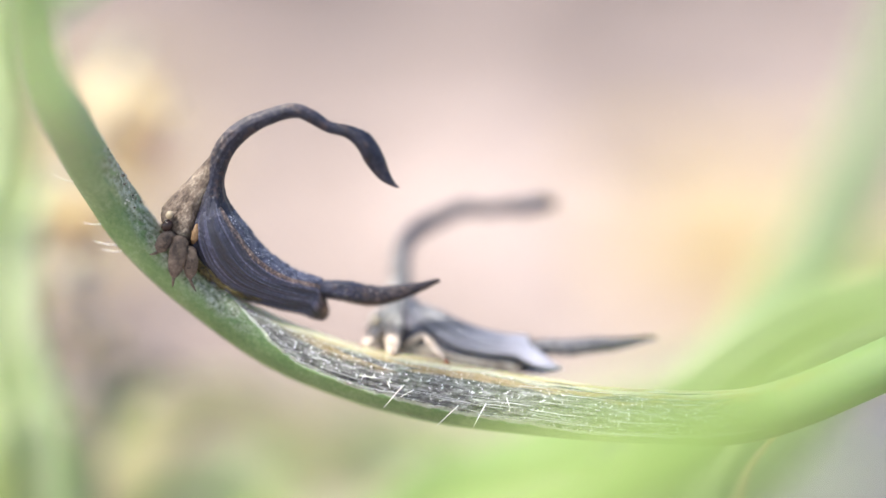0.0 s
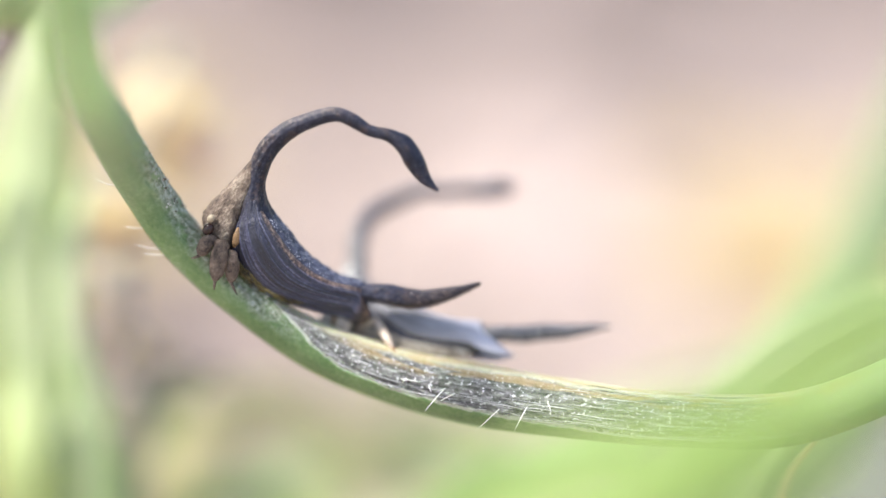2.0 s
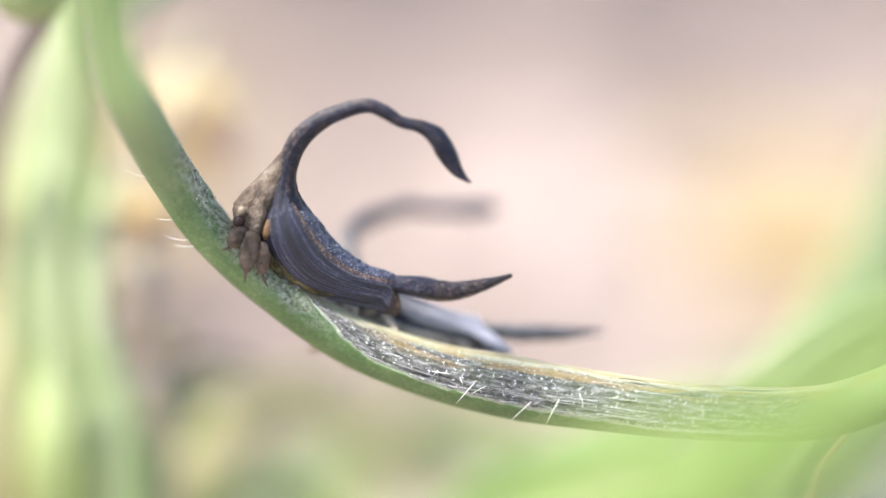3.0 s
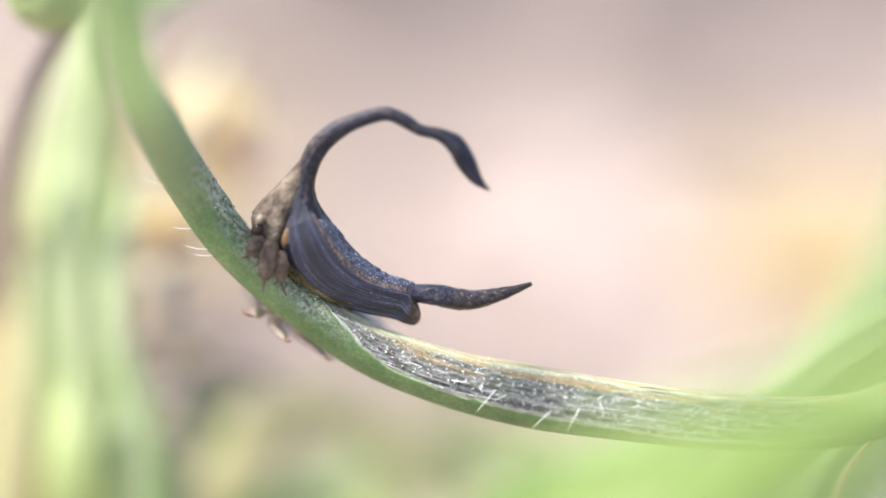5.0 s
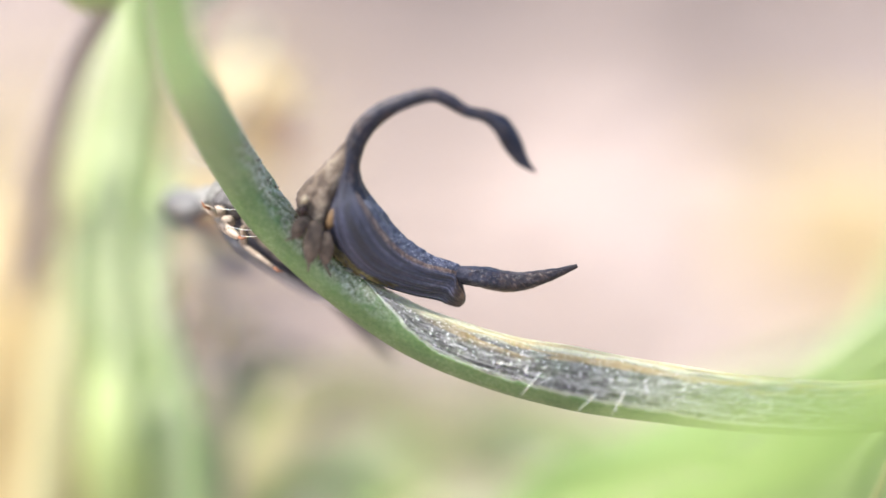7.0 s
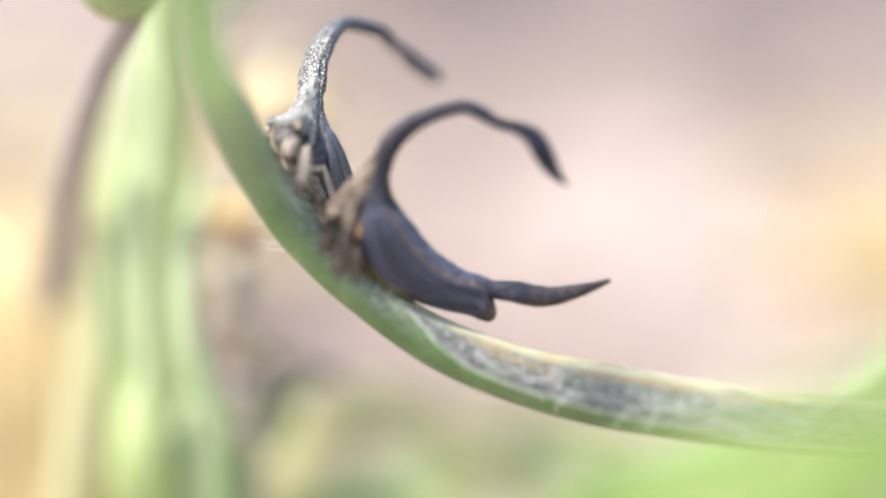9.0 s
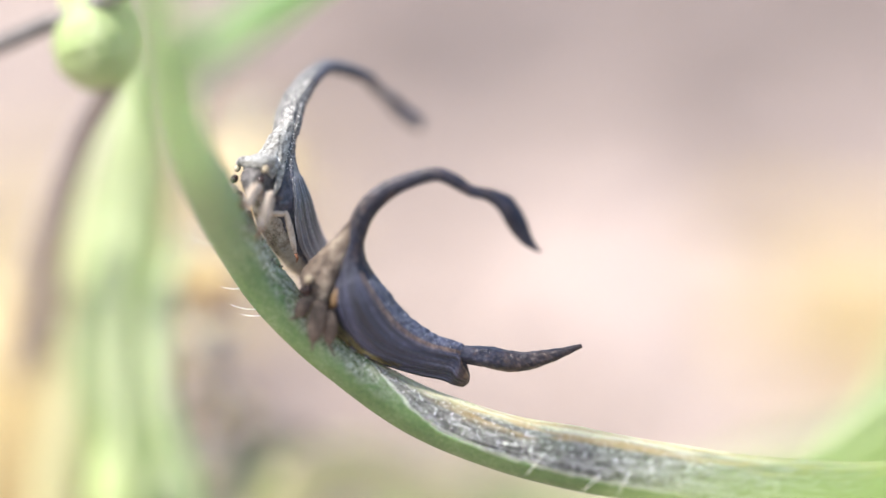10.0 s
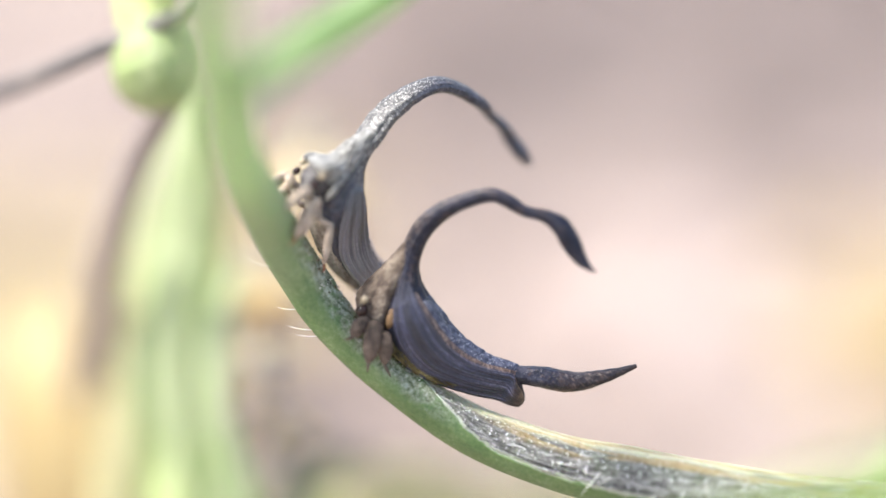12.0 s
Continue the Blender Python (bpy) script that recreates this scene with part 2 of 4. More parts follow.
def wing_skin(name, paleness, tones):
    """Blue-black wing with paler raised veins and a rusty tip; u runs from tip to shoulder, v across."""
    m, n, k, b = shader(name)
    tc, sep = n.new("ShaderNodeTexCoord"), n.new("ShaderNodeSeparateXYZ")
    k.new(tc.outputs["UV"], sep.inputs[0])
    coarse, fine = grain(n, k, 1.6), grain(n, k, 14)
    lines = n.new("ShaderNodeTexNoise")
    mp = n.new("ShaderNodeMapping")
    mp.inputs["Scale"].default_value = (2.2, 24, 1)
    k.new(tc.outputs["UV"], mp.inputs["Vector"])
    k.new(mp.outputs["Vector"], lines.inputs["Vector"])
    lines.inputs["Scale"].default_value, lines.inputs["Detail"].default_value = 1.0, 4
    dark = ramp(n, k, sums(n, k, "ADD", lines.outputs["Fac"], sums(n, k, "MULTIPLY", sums(n, k, "SUBTRACT", fine, 0.5), 0.35)), list(zip((0.36, 0.49, 0.59, 0.70), tones)))
    rust = ramp(n, k, coarse, [(0.38, (0.022, 0.015, 0.015)), (0.52, (0.075, 0.042, 0.032)), (0.64, (0.28, 0.17, 0.11))])
    r = n.new("ShaderNodeMapRange")
    r.interpolation_type = "SMOOTHSTEP"
    r.inputs["From Min"].default_value, r.inputs["From Max"].default_value = (0.27, 0.10) if paleness < 1.5 else (-0.2, -0.4)
    k.new(sums(n, k, "ADD", sep.outputs["X"], sums(n, k, "MULTIPLY", sums(n, k, "SUBTRACT", coarse, 0.5), 0.2)), r.inputs["Value"])
    front = n.new("ShaderNodeMapRange")
    front.interpolation_type = "SMOOTHSTEP"
    front.inputs["From Min"].default_value, front.inputs["From Max"].default_value = (0.8, 1.1) if paleness < 1.5 else (0.85, 1.3)
    k.new(sep.outputs["X"], front.inputs["Value"])
    dark = blend(n, k, front.outputs[0], dark, tuple(0.5 * (x + y) for x, y in zip(tones[0], tones[1])))
    col = blend(n, k, r.outputs[0], dark, rust)
    if paleness > 1.5:
        # bare masks the tip half, where sky sheen is painted as pale lilac
        bare = n.new("ShaderNodeMapRange")
        bare.interpolation_type = "SMOOTHSTEP"
        bare.inputs["From Min"].default_value, bare.inputs["From Max"].default_value = 0.72, 0.2
        k.new(sums(n, k, "ADD", sep.outputs["X"], sums(n, k, "MULTIPLY", sums(n, k, "SUBTRACT", coarse, 0.5), 0.15)), bare.inputs["Value"])
        col = blend(n, k, sums(n, k, "MULTIPLY", bare.outputs[0], 0.9), col, ramp(n, k, lines.outputs["Fac"], [(0.36, (0.42, 0.40, 0.47)), (0.5, (0.66, 0.63, 0.72)), (0.66, (0.80, 0.78, 0.85))]))
    keel = n.new("ShaderNodeMapRange")
    keel.interpolation_type = "SMOOTHSTEP"
    keel.inputs["From Min"].default_value, keel.inputs["From Max"].default_value = 0.86, 0.95
    k.new(sums(n, k, "ADD", sep.outputs["Y"], sums(n, k, "MULTIPLY", sums(n, k, "SUBTRACT", fine, 0.5), 0.12)), keel.inputs["Value"])
    col = blend(n, k, sums(n, k, "MULTIPLY", keel.outputs[0], 0.7 if paleness < 1.5 else 0.2), col, ramp(n, k, fine, [(0.38, (0.05, 0.028, 0.022)), (0.52, (0.16, 0.09, 0.06)), (0.64, (0.38, 0.27, 0.19))]))
    k.new(col, b.inputs["Base Color"])
    b.inputs["Coat Weight"].default_value, b.inputs["Coat Roughness"].default_value, b.inputs["Coat IOR"].default_value = (0.1, 0.3, 1.5) if paleness < 1.5 else (0.7, 0.36, 1.7)
    b.inputs["Roughness"].default_value, b.inputs["Specular IOR Level"].default_value = (0.34, 0.65) if paleness < 1.5 else (0.36, 1.0)
    relief(n, k, b, sums(n, k, "ADD", lines.outputs["Fac"], sums(n, k, "MULTIPLY", fine, 0.6)), 1.0, 0.08)
    return m


def soil():
    m, n, k, b = shader("dry_soil")
    big, mid, fine = grain(n, k, 0.045, detail=2), grain(n, k, 0.18), grain(n, k, 2.4)
    a = ramp(n, k, sums(n, k, "ADD", sums(n, k, "MULTIPLY", big, 0.55), sums(n, k, "MULTIPLY", mid, 0.45)),
             [(0.34, (0.20, 0.148, 0.128)), (0.48, (0.355, 0.28, 0.238)), (0.62, (0.57, 0.46, 0.40))])
    k.new(blend(n, k, 0.5, a, ramp(n, k, fine, [(0.3, (0.55, 0.5, 0.48)), (0.7, (1, 1, 1))]), "MULTIPLY"), b.inputs["Base Color"])
    b.inputs["Roughness"].default_value = 0.95
    relief(n, k, b, sums(n, k, "ADD", mid, fine), 0.8, 0.7)
    return m


PEEL = (18.92, 33.12)
BARK = stem_bark()
SHELL = shell("treehopper_shell", 0.9, 0.0, [(0.3, (0.12, 0.075, 0.05)), (0.52, (0.28, 0.20, 0.14)), (0.72, (0.48, 0.38, 0.28))])
SHELL_PALE = shell("treehopper_shell_weathered", 1.0, 0.05, [(0.30, (0.84, 0.82, 0.79)), (0.41, (0.56, 0.53, 0.50)), (0.49, (0.25, 0.24, 0.235)), (0.58, (0.06, 0.058, 0.06))])
FACE = plain("tan_face", [(0.38, (0.028, 0.019, 0.016)), (0.45, (0.095, 0.066, 0.05)), (0.54, (0.175, 0.13, 0.098)), (0.64, (0.38, 0.31, 0.24))], 4.0, 0.6, 0.9, 0.06, (1, 1, 0.5))
FACE_PALE = plain("pale_face", [(0.37, (0.08, 0.072, 0.065)), (0.45, (0.31, 0.295, 0.275)), (0.54, (0.53, 0.515, 0.49)), (0.63, (0.80, 0.79, 0.77))], 8.0, 0.45, 1.0, 0.08, (1, 1, 0.8))
LEG = plain("brown_leg", [(0.37, (0.03, 0.021, 0.017)), (0.45, (0.10, 0.07, 0.054)), (0.56, (0.185, 0.132, 0.10)), (0.67, (0.34, 0.26, 0.20))], 4.5, 0.6, 0.9, 0.05)
LEG_PALE = plain("pale_leg", [(0.36, (0.13, 0.085, 0.06)), (0.45, (0.47, 0.365, 0.285)), (0.58, (0.62, 0.51, 0.415)), (0.7, (0.75, 0.67, 0.58))], 5, 0.55, 0.8, 0.04)
BEIGE = plain("beige_abdomen", [(0.38, (0.10, 0.078, 0.06)), (0.47, (0.32, 0.265, 0.215)), (0.57, (0.47, 0.41, 0.35)), (0.68, (0.62, 0.57, 0.50))], 3, 0.55, 0.6, 0.03)
CHEEK = plain("orange_cheek", [(0.36, (0.09, 0.05, 0.025)), (0.5, (0.21, 0.125, 0.06)), (0.66, (0.34, 0.23, 0.12))], 4, 0.6, 0.5, 0.03)
MASK = plain("slate_mask", [(0.37, (0.02, 0.018, 0.018)), (0.46, (0.065, 0.058, 0.058)), (0.56, (0.13, 0.12, 0.12)), (0.66, (0.30, 0.27, 0.25))], 3, 0.45, 0.8, 0.04)
BELLY = plain("olive_belly", [(0.38, (0.03, 0.024, 0.012)), (0.48, (0.10, 0.078, 0.03)), (0.58, (0.21, 0.175, 0.07)), (0.68, (0.40, 0.36, 0.20))], 6, 0.6, 0.9, 0.06, (0.4, 1, 1))
WING = wing_skin("blue_black_wing", 1.0, [(0.007, 0.007, 0.014), (0.021, 0.022, 0.048), (0.060, 0.062, 0.115), (0.20, 0.20, 0.28)])
WING_PALE = wing_skin("sheen_tip_wing", 3.0, [(0.018, 0.018, 0.024), (0.062, 0.061, 0.078), (0.15, 0.146, 0.18), (0.38, 0.37, 0.42)])
EYEMAT = plain("tan_eye", [(0.3, (0.30, 0.23, 0.15)), (0.7, (0.52, 0.44, 0.32))], 4, 0.3, 0.1, 0.01)
EYEDARK = plain("dark_eye", [(0.3, (0.012, 0.007, 0.007)), (0.7, (0.06, 0.03, 0.025))], 4, 0.2, 0.1, 0.01)
CLAW = plain("brown_claw", [(0.3, (0.17, 0.06, 0.03)), (0.7, (0.38, 0.17, 0.09))], 6, 0.5, 0.3, 0.01)
HAIR = plain("white_hair", [(0.3, (0.75, 0.75, 0.70)), (0.7, (0.88, 0.88, 0.84))], 6, 0.3, 0.1, 0.01, through_light=0.3)
FIBRES = (plain("white_fibre", [(0.35, (0.36, 0.36, 0.35)), (0.65, (0.80, 0.80, 0.79))], 5, 0.3, 0.3, 0.01, spec=0.6),
          plain("grey_fibre", [(0.3, (0.26, 0.26, 0.25)), (0.7, (0.48, 0.48, 0.46))], 5, 0.35, 0.3, 0.01, spec=0.6),
          plain("dark_fibre", [(0.3, (0.05, 0.05, 0.05)), (0.7, (0.14, 0.14, 0.14))], 5, 0.4, 0.3, 0.01, spec=0.5))
CRUST = islands("stem_crust", [(0.0, (0.045, 0.035, 0.025)), (0.3, (0.13, 0.10, 0.06)), (0.55, (0.34, 0.30, 0.22)), (0.8, (0.62, 0.60, 0.52))])
LEAF = leafy("fresh_leaf", [(0.3, (0.32, 0.46, 0.19)), (0.5, (0.43, 0.58, 0.28)), (0.7, (0.56, 0.67, 0.39))], 0.25)
CREAM = leafy("cream_sheath", [(0.3, (0.66, 0.66, 0.44)), (0.5, (0.76, 0.75, 0.54)), (0.7, (0.84, 0.82, 0.66))], 0.4, (1, 1, 0.2), 0.3)
STREAKED = leafy("streaked_stalk", [(0.40, (0.46, 0.58, 0.25)), (0.5, (0.58, 0.68, 0.36)), (0.60, (0.75, 0.79, 0.56))], 0.8, (1, 1, 0.08), 0.45)
DEEPLEAF = leafy("deep_leaf", [(0.3, (0.20, 0.33, 0.12)), (0.5, (0.28, 0.43, 0.18)), (0.7, (0.40, 0.52, 0.28))], 0.25)
PALELEAF = leafy("pale_leaf", [(0.3, (0.42, 0.53, 0.27)), (0.5, (0.54, 0.63, 0.37)), (0.7, (0.66, 0.71, 0.48))], 0.2)
YELLOWLEAF = leafy("yellowing_leaf", [(0.3, (0.58, 0.56, 0.31)), (0.5, (0.70, 0.67, 0.42)), (0.7, (0.80, 0.75, 0.53))], 0.2)
# leaf green with the sun's brightness put into the base colour
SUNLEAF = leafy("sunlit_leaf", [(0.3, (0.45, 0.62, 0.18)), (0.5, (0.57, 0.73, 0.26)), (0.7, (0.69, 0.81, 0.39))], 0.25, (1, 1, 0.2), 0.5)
# stalk tones lightened to carry sunlight in the colour itself
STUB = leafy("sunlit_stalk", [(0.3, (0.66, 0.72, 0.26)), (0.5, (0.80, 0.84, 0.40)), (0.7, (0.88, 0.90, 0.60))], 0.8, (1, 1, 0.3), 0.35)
RIB = leafy("pale_rib", [(0.3, (0.53, 0.63, 0.33)), (0.5, (0.63, 0.70, 0.43)), (0.7, (0.73, 0.77, 0.55))], 0.4, (1, 1, 0.2), 0.4)
SHOOT = leafy("yellow_green_sheath", [(0.3, (0.40, 0.50, 0.17)), (0.5, (0.50, 0.59, 0.25)), (0.7, (0.60, 0.66, 0.34))], 0.4, (1, 1, 0.2), 0.4)
NODE = leafy("green_node", [(0.3, (0.32, 0.43, 0.16)), (0.5, (0.46, 0.55, 0.26)), (0.7, (0.62, 0.67, 0.40))], 0.8, (1, 1, 1), 0.3)
TWIG = plain("grey_twig", [(0.3, (0.07, 0.065, 0.065)), (0.5, (0.16, 0.145, 0.14)), (0.7, (0.36, 0.31, 0.27))], 1.2, 0.7, 0.8, 0.1)
PETIOLE = plain("brown_petiole", [(0.3, (0.30, 0.24, 0.21)), (0.5, (0.40, 0.335, 0.30)), (0.7, (0.50, 0.44, 0.40))], 0.5, 0.7, 0.6, 0.1)
STRAW = leafy("straw", [(0.3, (0.50, 0.39, 0.20)), (0.5, (0.66, 0.54, 0.30)), (0.7, (0.78, 0.68, 0.44))], 0.12, (1, 1, 0.2), 0.35)
GOLD = leafy("golden_straw", [(0.3, (0.54, 0.41, 0.19)), (0.5, (0.68, 0.54, 0.28)), (0.7, (0.78, 0.66, 0.42))], 0.15, (1, 1, 0.2), 0.35)
PALE = plain("bleached_leaf", [(0.3, (0.42, 0.335, 0.295)), (0.5, (0.52, 0.42, 0.375)), (0.7, (0.60, 0.50, 0.45))], 0.06, 0.8, 0.6, 1)
ORANGE = leafy("orange_bract", [(0.3, (0.50, 0.26, 0.08)), (0.5, (0.68, 0.40, 0.15)), (0.7, (0.80, 0.56, 0.28))], 0.3, (1, 1, 1), 0.4)
LITTER = plain("dry_leaf", [(0.3, (0.145, 0.11, 0.098)), (0.5, (0.25, 0.20, 0.183)), (0.7, (0.37, 0.31, 0.285))], 0.3, 0.8, 0.6, 0.2)
STONE = plain("dark_stone", [(0.3, (0.06, 0.055, 0.065)), (0.5, (0.12, 0.11, 0.125)), (0.7, (0.20, 0.185, 0.19))], 0.08, 0.8, 0.7, 1)
WITHERED = plain("withered_leaf", [(0.3, (0.09, 0.085, 0.08)), (0.5, (0.16, 0.15, 0.14)), (0.7, (0.25, 0.235, 0.21))], 0.3, 0.8, 0.7, 0.2)
SOIL = soil()


# ---- shaping ----
def curve_at(pts, s):
    """Catmull-Rom through pts (tuples of any length) at s, counted in points."""
    i = max(0, min(len(pts) - 2, int(math.floor(s))))
    f = s - i
    p = [np.array(pts[max(0, min(len(pts) - 1, j))], float) for j in (i - 1, i, i + 1, i + 2)]
    if i == 0:
        p[0] = 2 * p[1] - p[2]
    if i == len(pts) - 2:
        p[3] = 2 * p[2] - p[1]
    return 0.5 * (2 * p[1] + (p[2] - p[0]) * f + (2 * p[0] - 5 * p[1] + 4 * p[2] - p[3]) * f * f + (3 * p[1] - p[0] - 3 * p[2] + p[3]) * f ** 3)


def sample(pts, count):
    return [curve_at(pts, (len(pts) - 1) * i / (count - 1)) for i in range(count)]


def rings_mesh(bm, rings, uvs=None):
    """Closed skin over rings of equal length, with capped ends; uvs: a function of ring and place in it."""
    layer = bm.loops.layers.uv.verify()
    rows = [[bm.verts.new(p) for p in ring] for ring in rings]
    m = len(rows[0])
    for i in range(len(rows) - 1):
        for j in range(m):
            jj = (j + 1) % m
            f = bm.faces.new((rows[i][j], rows[i][jj], rows[i + 1][jj], rows[i + 1][j]))
            f.smooth = True
            if uvs:
                for loop, (a, c) in zip(f.loops, ((i, j), (i, j + 1), (i + 1, j + 1), (i + 1, j))):
                    loop[layer].uv = uvs(a, c)
    for row, flip in ((rows[0], True), (rows[-1], False)):
        f = bm.faces.new(row[::-1] if flip else row)
        f.smooth = True
    return bm


def tube(bm, path, radii, seg=12, flat=1.0, side=None, wobble=0.0, uvs=None):
    """Skin round a path of points; radii one each; flat: thickness against width; side: the way the width lies."""
    path = [Vector(p) for p in path]
    rings, ref = [], None
    for i, p in enumerate(path):
        t = (path[min(i + 1, len(path) - 1)] - path[max(i - 1, 0)]).normalized()
        ref = Vector(side) if side is not None else (ref or t.orthogonal())
        a = (ref - t * ref.dot(t)).normalized()
        b = t.cross(a)
        if side is None:
            ref = a
        r = radii[i]
        ring = []
        for j in range(seg):
            ang = 2 * math.pi * j / seg
            q = r * (1 + wobble * (noise.noise(p * (0.7 / max(r, 1e-6)) + Vector((3 * math.cos(ang), 3 * math.sin(ang), 0)))))
            ring.append(p + a * (q * math.cos(ang)) + b * (q * flat * math.sin(ang)))
        rings.append(ring)
    return rings_mesh(bm, rings, uvs)


def part(name, bm, material, parent=None, label=""):
    bmesh.ops.recalc_face_normals(bm, faces=bm.faces)
    me = bpy.data.meshes.new(name)
    bm.to_mesh(me)
    bm.free()
    me.materials.append(material)
    ob = new(name, me)
    ob.parent = parent
    return tagged(ob, label)


MM = 0.001

# ---- ground ----
bm = bmesh.new()
edges = [-40, -12, -4, -1.5, -0.6, -0.25] + [x * 0.01 for x in range(-14, 15)] + [0.25, 0.6, 1.5, 4, 12, 40]
grid = [[bm.verts.new((x, y + 0.14, GROUND + 0.0012 * noise.noise((x * 54, y * 54, 0)) + (0.04 * noise.noise((x * 0.4, y * 0.4, 5)) if max(abs(x), abs(y)) > 0.5 else 0))) for x in edges] for y in edges]
for i in range(len(edges) - 1):
    for j in range(len(edges) - 1):
        bm.faces.new((grid[i][j], grid[i][j + 1], grid[i + 1][j + 1], grid[i + 1][j])).smooth = True
tagged(part("ground", bm, SOIL), "dry pinkish bare soil with scattered litter", "ground", kind="structure")

# ---- the plant ----
STEM = [(-6.14, 7.7, -14.0), (-6.46, 6.43, -10.0), (-6.5, 4.65, -5.4), (-6.15, 3.38, -1.9), (-5.49, 2.07, -0.3), (-4.54, 0.66, 0.2), (-3.09, -0.77, 0.3),
        (-1.17, -2.09, 0.4), (0.94, -2.91, 0.3), (3.06, -3.37, 0.1), (5.16, -3.65, -0.1), (7.51, -3.88, -0.5), (10.10, -3.90, -0.8), (11.90, -3.50, -0.9), (14.40, -2.44, -1.1)]
STEM_R = [0.58, 0.585, 0.59, 0.595, 0.595, 0.595, 0.61, 0.655, 0.715, 0.80, 0.79, 0.77, 0.72, 0.66, 0.66]


def stem_frame(s):
    """Centre, way along, way up and radius (metres) of the stem at place s, counted in its points."""
    c = S(*curve_at(STEM, s))
    t = (S(*curve_at(STEM, s + 0.05)) - S(*curve_at(STEM, s - 0.05))).normalized()
    b = (AWAY - t * AWAY.dot(t)).normalized()
    return c, t, t.cross(b), b, float(curve_at([(r,) for r in STEM_R], s)[0]) * MM


def peel_edge(v):
    """How far round the stem the peeled strip reaches, v mm along it."""
    g = max(0.0, min(1.0, (v - PEEL[0]) / 3.2))
    return 0.08 + 0.18 * g * g * (3 - 2 * g) + 0.075 * max(0.0, min(1.0, (v - PEEL[0] - 2.7) / 8.0))


def build_plant():
    base = S(-11, 3, 14)
    plant = tagged(new("herb_plant"), "green herb with a looping hairy stem partly peeled to grey fibre", "plant")
    plant.location = (base.x, base.y, GROUND)
    bpy.context.view_layer.update()
    shift = Matrix.Translation(-plant.location)

    def grown(name, bm, material, parent=plant, label=""):
        bmesh.ops.transform(bm, matrix=shift, verts=bm.verts)
        return part(name, bm, material, parent, label)

    # the looping stem
    n, seg = 300, 64
    rings, along, ways = [], [], 0.0
    last = None
    for i in range(n):
        s = (len(STEM) - 1) * i / (n - 1)
        c, t, up, away, r = stem_frame(s)
        ways += (c - last).length * 1000 if last else 0.0
        last = c
        along.append(ways)
        ring = []
        for j in range(seg):
            a = 2 * math.pi * j / seg
            u = j / seg
            # u = 0 lies on the upper side and runs over the near side downwards
            q = r * (1 + 0.03 * noise.noise((ways * 0.5, 2 * math.cos(a), 2 * math.sin(a))))
            # slimmer below and fuller on top along the peeled stretch
            slim = max(0.0, min(1.0, (ways - PEEL[0] + 2.8) / 3, (PEEL[1] + 1.1 - ways) / 3))
            full = max(0.0, min(1.0, (ways - PEEL[0] - 0.3) / 3, (PEEL[0] + 10.5 - ways) / 4))
            q += 0.15 * MM * full * max(0.0, math.cos(a)) - 0.13 * MM * slim * max(0.0, -math.cos(a))
            if u < 0.22 or u > 0.92:
                q += r * 0.10 * max(0.0, min(1.0, (ways - PEEL[0] + 8.3) / 2, (PEEL[0] + 2 - ways) / 2)) * noise.noise((ways * 2.2, 5 * math.cos(a), 5 * math.sin(a)))
            if PEEL[0] < ways < PEEL[1]:
                f = min(1, (ways - PEEL[0]) / 1.5, (PEEL[1] - ways) / 1.5)
                edge = peel_edge(ways) + 0.012 * noise.noise((ways * 1.1, 7, 0))
                if u < edge:
                    q -= r * 0.05 * f
                    q += r * 0.05 * f * noise.noise((ways * 0.5, u * 40, 3))
                elif u < edge + 0.03:
                    q += r * 0.022 * f * (1 + noise.noise((ways * 3.0, 1, 4)))
            ring.append(c + up * (q * math.cos(a)) - away * (q * math.sin(a)))
        rings.append(ring)
    bm = bmesh.new()
    rings_mesh(bm, rings, lambda i, j: (j / seg, along[i]))
    stem = grown("stem", bm, BARK, label="curved green stem peeled to grey fibre along its upper face")

    def skin(s, turn, off):
        """Point off mm over the bark at place s, turn (0 to 1) round from the top over the near side."""
        c, t, up, away, r = stem_frame(s)
        a = 2 * math.pi * turn
        return c + (up * math.cos(a) - away * math.sin(a)) * (r + off * MM)

    # white hairs: place and turn of the root, then of the tip, and the tip's height over the bark
    for s0, a0, s1, a1, off in ((8.57, 0.21, 8.39, 0.34, 0.18), (9.23, 0.27, 9.02, 0.37, 0.2), (9.56, 0.24, 9.44, 0.35, 0.2), (8.69, 0.23, 8.54, 0.28, 0.12), (8.36, 0.21, 8.42, 0.25, 0.08),
                                (8.09, 0.20, 8.06, 0.24, 0.1), (8.0, 0.22, 8.3, 0.21, 0.12), (3.72, 0.46, 3.5, 0.50, 0.35), (4.5, 0.46, 4.35, 0.50, 0.35), (4.85, 0.46, 4.62, 0.50, 0.4), (4.95, 0.47, 4.78, 0.50, 0.35),
                                (8.0, 0.05, 8.12, 0.0, 0.12), (8.75, 0.1, 8.82, 0.14, 0.06), (9.8, 0.2, 9.86, 0.25, 0.08)):
        bm = bmesh.new()
        tube(bm, [skin(s0 + (s1 - s0) * f, a0 + (a1 - a0) * f, -0.03 + (off + 0.03) * f ** 0.8) for f in (0, 0.35, 0.7, 1)], [q * (0.7 if a0 > 0.4 else 1.0) * MM for q in (0.015, 0.013, 0.010, 0.003)], 6)
        grown("hair", bm, HAIR, stem)
    # a crust of dark and pale crumbs on the upper side, short of the peeled strip
    bm = bmesh.new()
